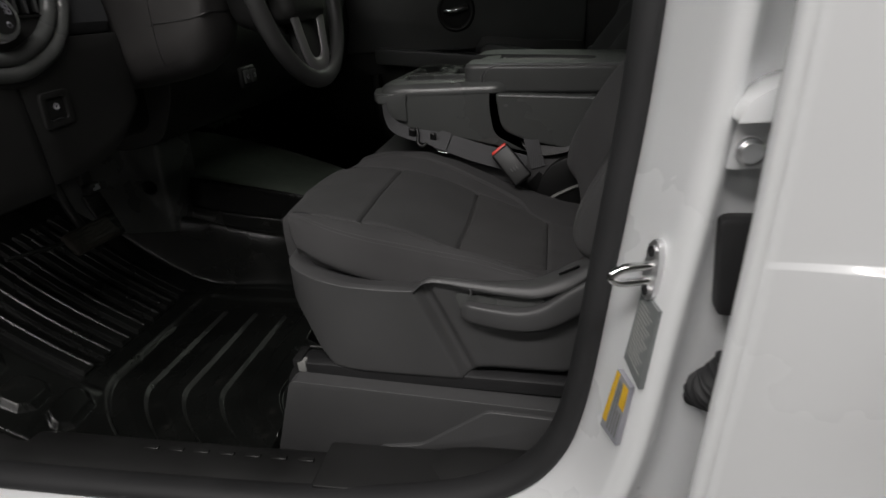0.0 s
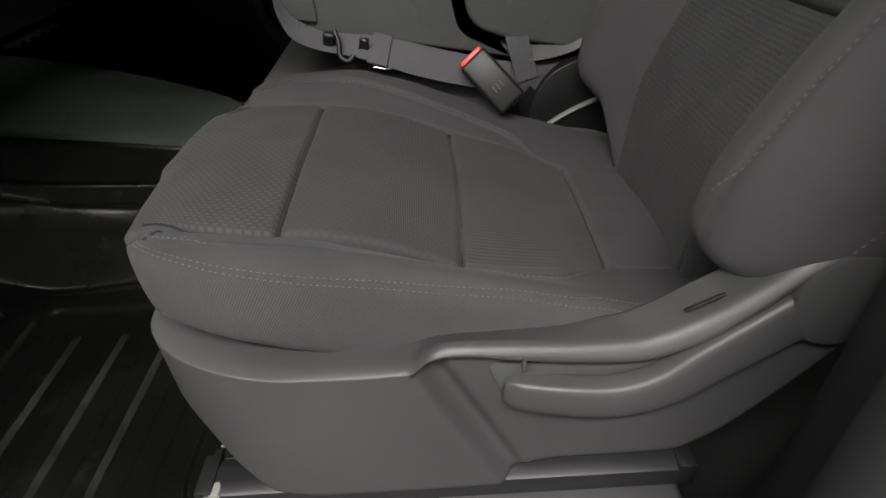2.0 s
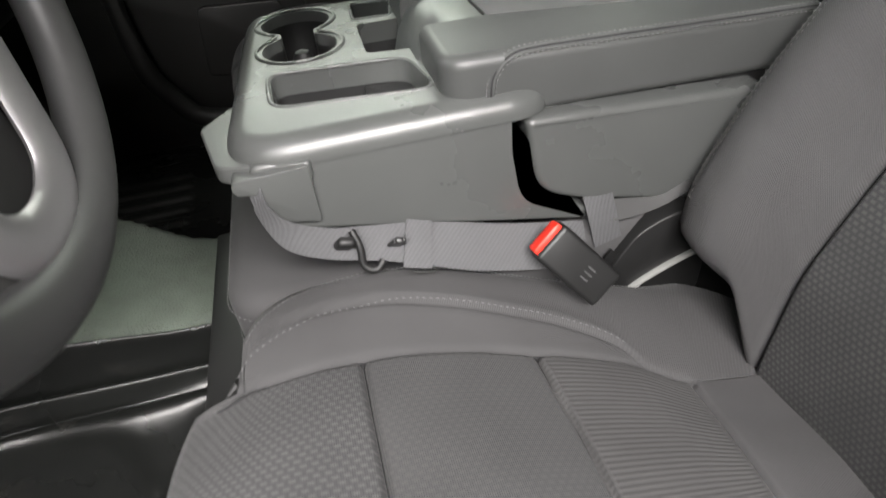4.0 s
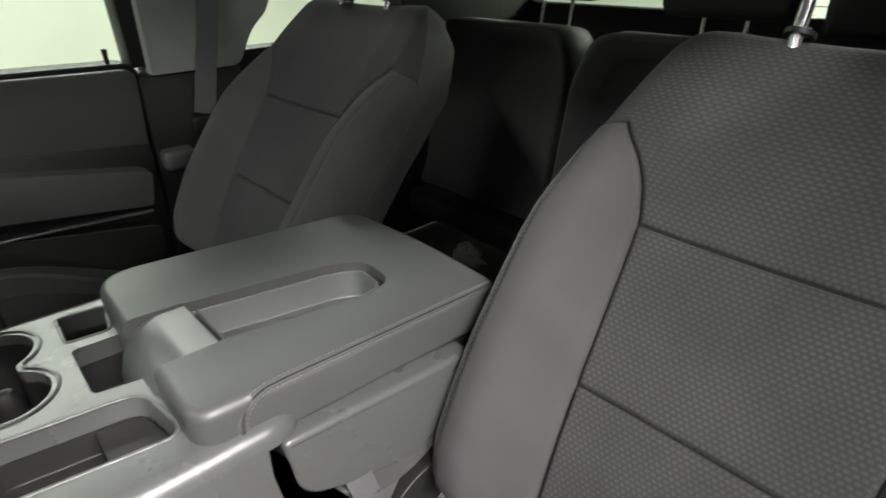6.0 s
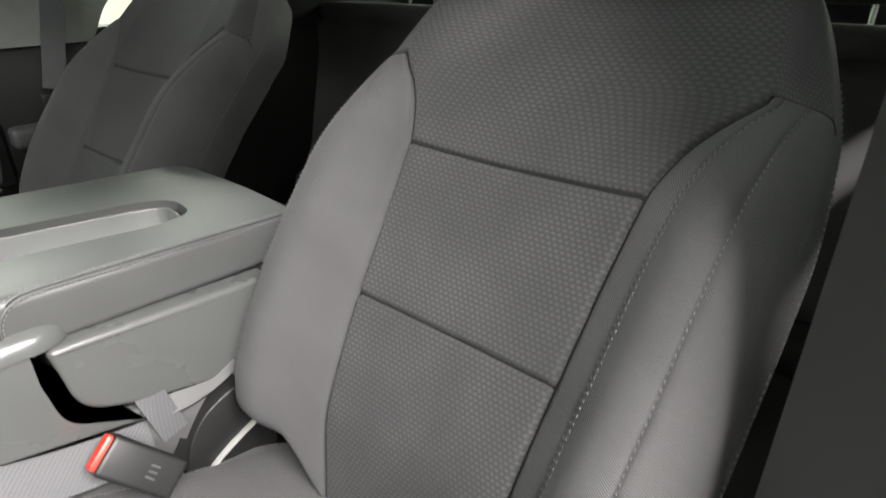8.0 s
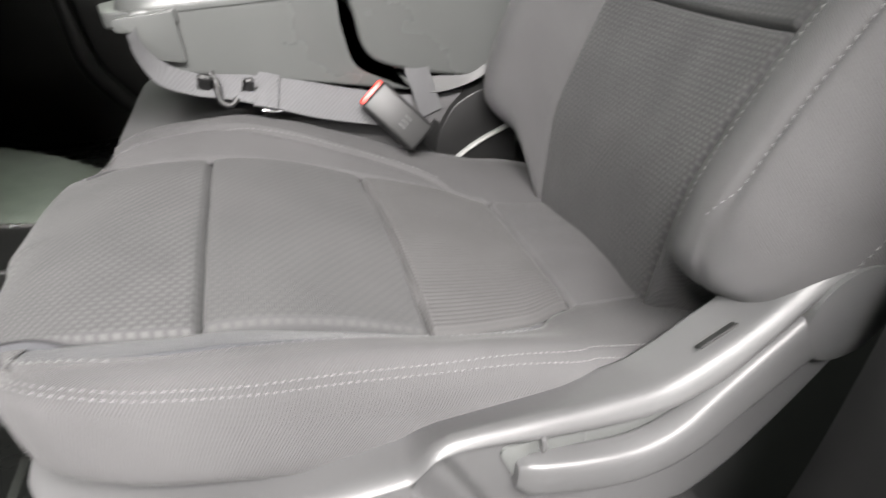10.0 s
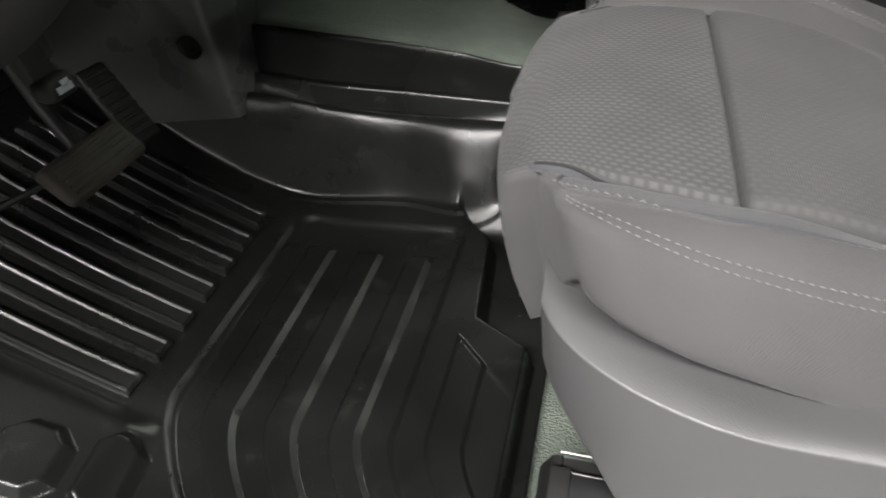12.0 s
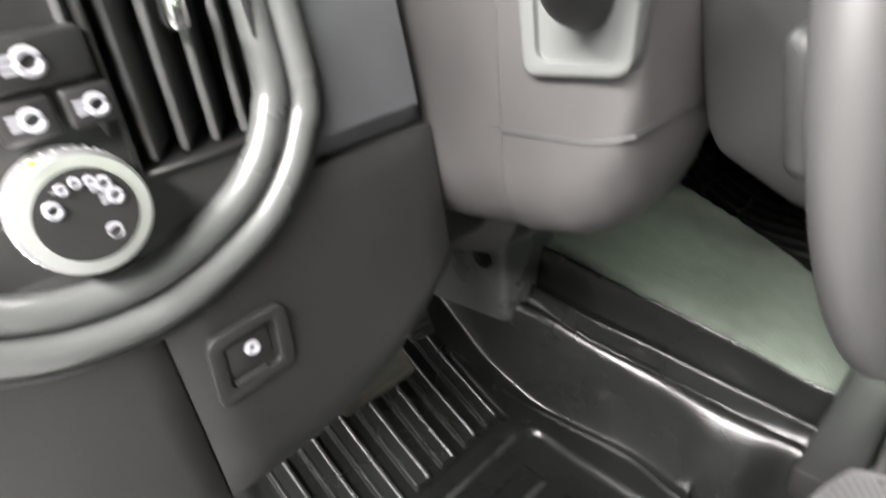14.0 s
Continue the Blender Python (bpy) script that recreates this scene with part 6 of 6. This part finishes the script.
# ---- far side and rear ----
def far_door():
    d = thing("passenger_door", (0.0, 1.36, 0.03), "black plastic inner panel of the closed passenger door", "car door")
    hang(part("inner_panel", prism(round_poly([(-0.98, 0.02), (0.43, 0.02), (0.44, 0.69), (-0.98, 0.73)], 0.03, 4), "y", 1.31, 1.39, 0.012, 3), DASHMAT), d)
    hang(part("upper_pad", prism(round_poly([(-0.80, 0.515), (0.42, 0.500), (0.43, 0.680), (-0.80, 0.715)], 0.03, 4), "y", 1.285, 1.33, 0.018, 4), VINYL), d)
    hang(part("armrest", prism(round_poly([(0.057, 0.430), (0.385, 0.388), (0.400, 0.468), (0.085, 0.526), (0.054, 0.508)], [0.012, 0.012, 0.02, 0.02, 0.012], 4), "y", 1.23, 1.32, 0.016, 4), VINYL), d)
    recess = prism(round_poly([(0.030, 0.508), (0.057, 0.550), (0.42, 0.517), (0.42, 0.365), (0.045, 0.402)], 0.012, 4), "y", 1.279, 1.32, 0.004, 2)
    hang(part("armrest_recess", recess, DARK), d)
    hang(part("pocket_ledge", tube(smooth_path([(0.018, 1.245, 0.414), (0.034, 1.240, 0.402), (0.055, 1.238, 0.394), (0.20, 1.238, 0.386), (0.38, 1.240, 0.374)], 6), 0.0055, 10, flat=0.7), SATIN), d)
    hang(part("pull_bar", prism(round_poly([(-0.34, 0.472), (0.046, 0.430), (0.057, 0.487), (-0.34, 0.528)], 0.010, 3), "y", 1.24, 1.32, 0.010, 3), SATIN), d)
    hang(part("lower_pad", prism(round_poly([(0.045, 0.20), (0.40, 0.18), (0.40, 0.325), (0.045, 0.385)], 0.015, 4), "y", 1.27, 1.32, 0.012, 3), DASHMAT), d)
    rim = smooth_path([(-0.36, 1.285, 0.43), (-0.35, 1.278, 0.26), (-0.31, 1.275, 0.18), (-0.265, 1.275, 0.125), (-0.15, 1.275, 0.105), (0.05, 1.275, 0.12), (0.35, 1.28, 0.13)], 8)
    hang(part("pocket_rim", tube(rim, 0.020, 12, flat=1.3), DASHMAT), d)
    hang(part("pocket_panel", prism(round_poly([(-0.22, 0.21), (-0.01, 0.20), (-0.01, 0.36), (-0.20, 0.37)], 0.02, 4), "y", 1.296, 1.32, 0.008, 3), DASHMAT), d)
    eye = Vector((-0.035, 1.284, 0.640))
    loop = [eye + Vector((0.062 * math.cos(a), 0, 0.064 * math.sin(a))) for a in (2 * math.pi * i / 40 for i in range(40))]
    hang(part("handle_bezel", tube(loop, 0.008, 12, True, up=(0, 1, 0)), DASHMAT), d)
    cup = [[(eye.x + r * math.cos(a), y, eye.z + r * math.sin(a)) for a in (2 * math.pi * i / 32 for i in range(32))] for r, y in ((0.060, 1.2835), (0.050, 1.2815), (0.030, 1.2805))]
    hang(part("handle_cup", bowl(cup), BLACK), d)
    hang(part("door_handle", tube(smooth_path([(-0.075, 1.278, 0.637), (-0.045, 1.266, 0.640), (-0.010, 1.266, 0.648), (0.006, 1.274, 0.652)], 6), 0.007, 12, flat=1.5), CHROME), d)
    hang(part("lock_knob", tube([Vector((0.385, 1.325, 0.69)), Vector((0.385, 1.325, 0.715)), Vector((0.385, 1.325, 0.722))], lambda t: 0.004 if t < 0.5 else 0.006, 10), DARK), d)
    hang(part("window_frame", prism(round_poly([(0.425, 0.68), (0.462, 0.68), (0.44, 1.38), (0.40, 1.38)], 0.006, 2), "y", 1.30, 1.37, 0.004, 2), DARK), d)


far_door()


def shell():
    tagged(part("roof_lining", box(0.70, 0.41, 1.40, 2.3, 1.75, 0.05, 0.02), GREYTRIM), "pale grey cab roof lining", "ceiling", kind="structure")
    # Rail out of view, added to shade the top of the seat back.
    tagged(part("roof_rail", box(0.70, -0.455, 1.37, 2.3, 0.09, 0.12, 0.02), WHITE), "white roof rail over the door opening, unseen, added for its shade", "roof rail", kind="structure")
    pil = thing("b_pillar", (0.55, 1.32, 0.0), "two-tone pillar trim, grey above and black below", "pillar", kind="structure")
    hang(part("lower_trim", prism(round_poly([(0.425, 0.0), (0.70, 0.0), (0.66, 0.662), (0.430, 0.662)], 0.008, 3), "y", 1.28, 1.395, 0.012, 3), DASHMAT), pil)
    hang(part("upper_trim", prism(round_poly([(0.455, 0.664), (0.66, 0.664), (0.70, 0.74), (0.76, 0.79), (0.74, 1.40), (0.46, 1.40)], [0.004, 0.02, 0.03, 0.04, 0.01, 0.01], 5), "y", 1.27, 1.37, 0.010, 3), GREYTRIM), pil)
    hang(part("ledge", box(0.47, 1.262, 0.475, 0.075, 0.05, 0.05, 0.015, 4), PLASTIC), pil)
    belt = thing("passenger_seat_belt", (0.54, 1.24, 0.5), "grey webbing seat belt hanging down the pillar", "seat belt")
    path = smooth_path([(0.615, 1.255, 1.15), (0.60, 1.25, 0.84), (0.56, 1.235, 0.66), (0.537, 1.225, 0.575)], 8)
    hang(part("webbing", strip(path, [Vector((-0.3, -1, 0))] * len(path), 0.046, 0.0014), WEBBING), belt)
    hang(part("tongue", box(0.530, 1.215, 0.556, 0.055, 0.010, 0.030, 0.006, 3), DARK), belt)
    tagged(part("rear_door_panel", prism(round_poly([(0.70, 0.03), (1.5, 0.03), (1.5, 0.69), (0.68, 0.69)], 0.02, 3), "y", 1.32, 1.39, 0.01, 2), DASHMAT), "black inner panel of the closed rear door", "car door")
    tagged(part("c_pillar", prism(round_poly([(1.20, 0.66), (1.80, 0.66), (1.80, 1.40), (1.10, 1.40)], 0.02, 3), "y", 1.30, 1.37, 0.01, 2), DARK), "black rear corner pillar of the cab", "pillar", kind="structure")
    tagged(part("cab_side", prism([(0.47, -0.35), (1.85, -0.35), (1.85, 0.70), (0.50, 0.70)], "y", -0.47, -0.44), DARK), "black inner skin of the rear door side", "wall", kind="structure")
    tagged(part("rear_wall", carve(box(1.78, 0.41, 0.7, 0.06, 1.9, 1.40), [box(1.78, 0.41, 0.965, 0.3, 1.80, 0.45, 0.05, 4)], 0.004), DARK), "black cab rear wall round the back window", "wall", kind="structure")
    tagged(part("firewall", box(-1.00, 0.41, 0.35, 0.04, 1.9, 1.0), DARK), "black fire wall ahead of the dashboard", "wall", kind="structure")
    win = thing("window_1", (1.78, 0.41, 0.74), "rear window glass with fine heating wires", "window", kind="structure")
    pane = hang(part("pane", box(1.775, 0.41, 0.965, 0.004, 1.80, 0.45), GLASS), win)
    pane.visible_shadow = False
    for i in range(12):
        z = 0.766 + 0.030 * i
        hang(part("heating_wire", box(1.770, 0.41, z, 0.0012, 1.72, 0.0024), PEDALRUBBER), win)


shell()


def rear_seat():
    s = thing("rear_bench", (1.3, 0.41, 0.03), "black cloth rear bench seat with upright backs", "car seat")
    for y0, y1 in ((-0.48, 0.10), (0.10, 0.80), (0.80, 1.37)):
        w, m = y1 - y0, (y0 + y1) / 2
        plan = round_poly([(y0 + 0.003, 0.20), (y1 - 0.003, 0.20), (y1 - 0.003, 0.60), (y1 - 0.05, 0.715), (y0 + 0.05, 0.715), (y0 + 0.003, 0.60)], [0.05, 0.05, 0.05, 0.05, 0.05, 0.05], 5)
        rings = []
        for t, grow, dx in ((0.0, 0.80, 0.0), (0.12, 0.95, -0.03), (0.3, 1.0, -0.02), (0.7, 1.0, 0.06), (1.0, 0.96, 0.12)):
            rings.append([(1.28 + dx + 0.20 * (z - 0.20), m + (y - m) * grow, 0.46 + (z - 0.46) * grow) for y, z in plan])
        hang(part("backrest", skin(rings), PLAIN, sharp=False), s)
    hang(part("folded_cushion", box(1.27, 0.45, 0.16, 0.20, 1.7, 0.09, 0.03, 4), DARK), s)
    for y, w, z0, top in ((0.965, 0.27, 0.775, 0.96), (0.485, 0.32, 0.752, 0.96), (-0.10, 0.34, 0.745, 0.96)):
        hang(part("headrest", box(1.50, y, (z0 + top) / 2, 0.10, w, top - z0, 0.032, 5), PLAIN), s)
        for k in (-0.05, 0.05):
            hang(part("headrest_post", tube([Vector((1.47, y + k, 0.70)), Vector((1.485, y + k, 0.80))], 0.006, 12), STEEL), s)
    hang(part("centre_headrest", box(1.52, 0.215, 0.775, 0.09, 0.15, 0.095, 0.022, 4), DARK), s)
    bag = thing("plastic_bag", (1.15, 0.98, 0.02), "crumpled grey plastic bag on the rear floor", "bag")
    rings = []
    for i in range(14):
        t = i / 13
        r = 0.045 * math.sin(math.pi * min(t * 0.9 + 0.08, 1)) + 0.01
        rings.append([(1.15 + r * 0.7 * math.cos(a) + 0.012 * noise.noise(Vector((t * 5, a, 1))), 0.98 + r * math.sin(a) + 0.03 * noise.noise(Vector((t * 6, a * 1.5, 3))), 0.02 + 0.10 * t) for a in (2 * math.pi * k / 20 for k in range(20))])
    hang(part("film", skin(rings), LABELGREY), bag)


rear_seat()


# ---- garage ----
def garage():
    tagged(part("ground", box(1.0, 0.0, -0.65, 16, 14, 0.1), CONCRETE), "grey concrete garage floor", "floor", kind="structure")
    tagged(part("garage_ceiling", box(1.0, 0.0, 2.65, 16, 14, 0.1), CONCRETE), "grey garage ceiling", "ceiling", kind="structure")
    for name, a in (("wall_north", (1.0, 6.4, 1.0, 16, 0.1, 3.2)), ("wall_east", (6.6, 0.4, 1.0, 0.1, 14, 3.2))):
        tagged(part(name, box(*a), WALLPAINT), "white painted garage wall", "wall", kind="structure")
    for name, a in (("wall_south", (1.0, -6.5, 1.0, 16, 0.1, 3.2)), ("wall_west", (-6.0, 0.4, 1.0, 0.1, 14, 3.2))):
        tagged(part(name, box(*a), CONCRETE), "bare grey concrete garage wall", "wall", kind="structure")


garage()
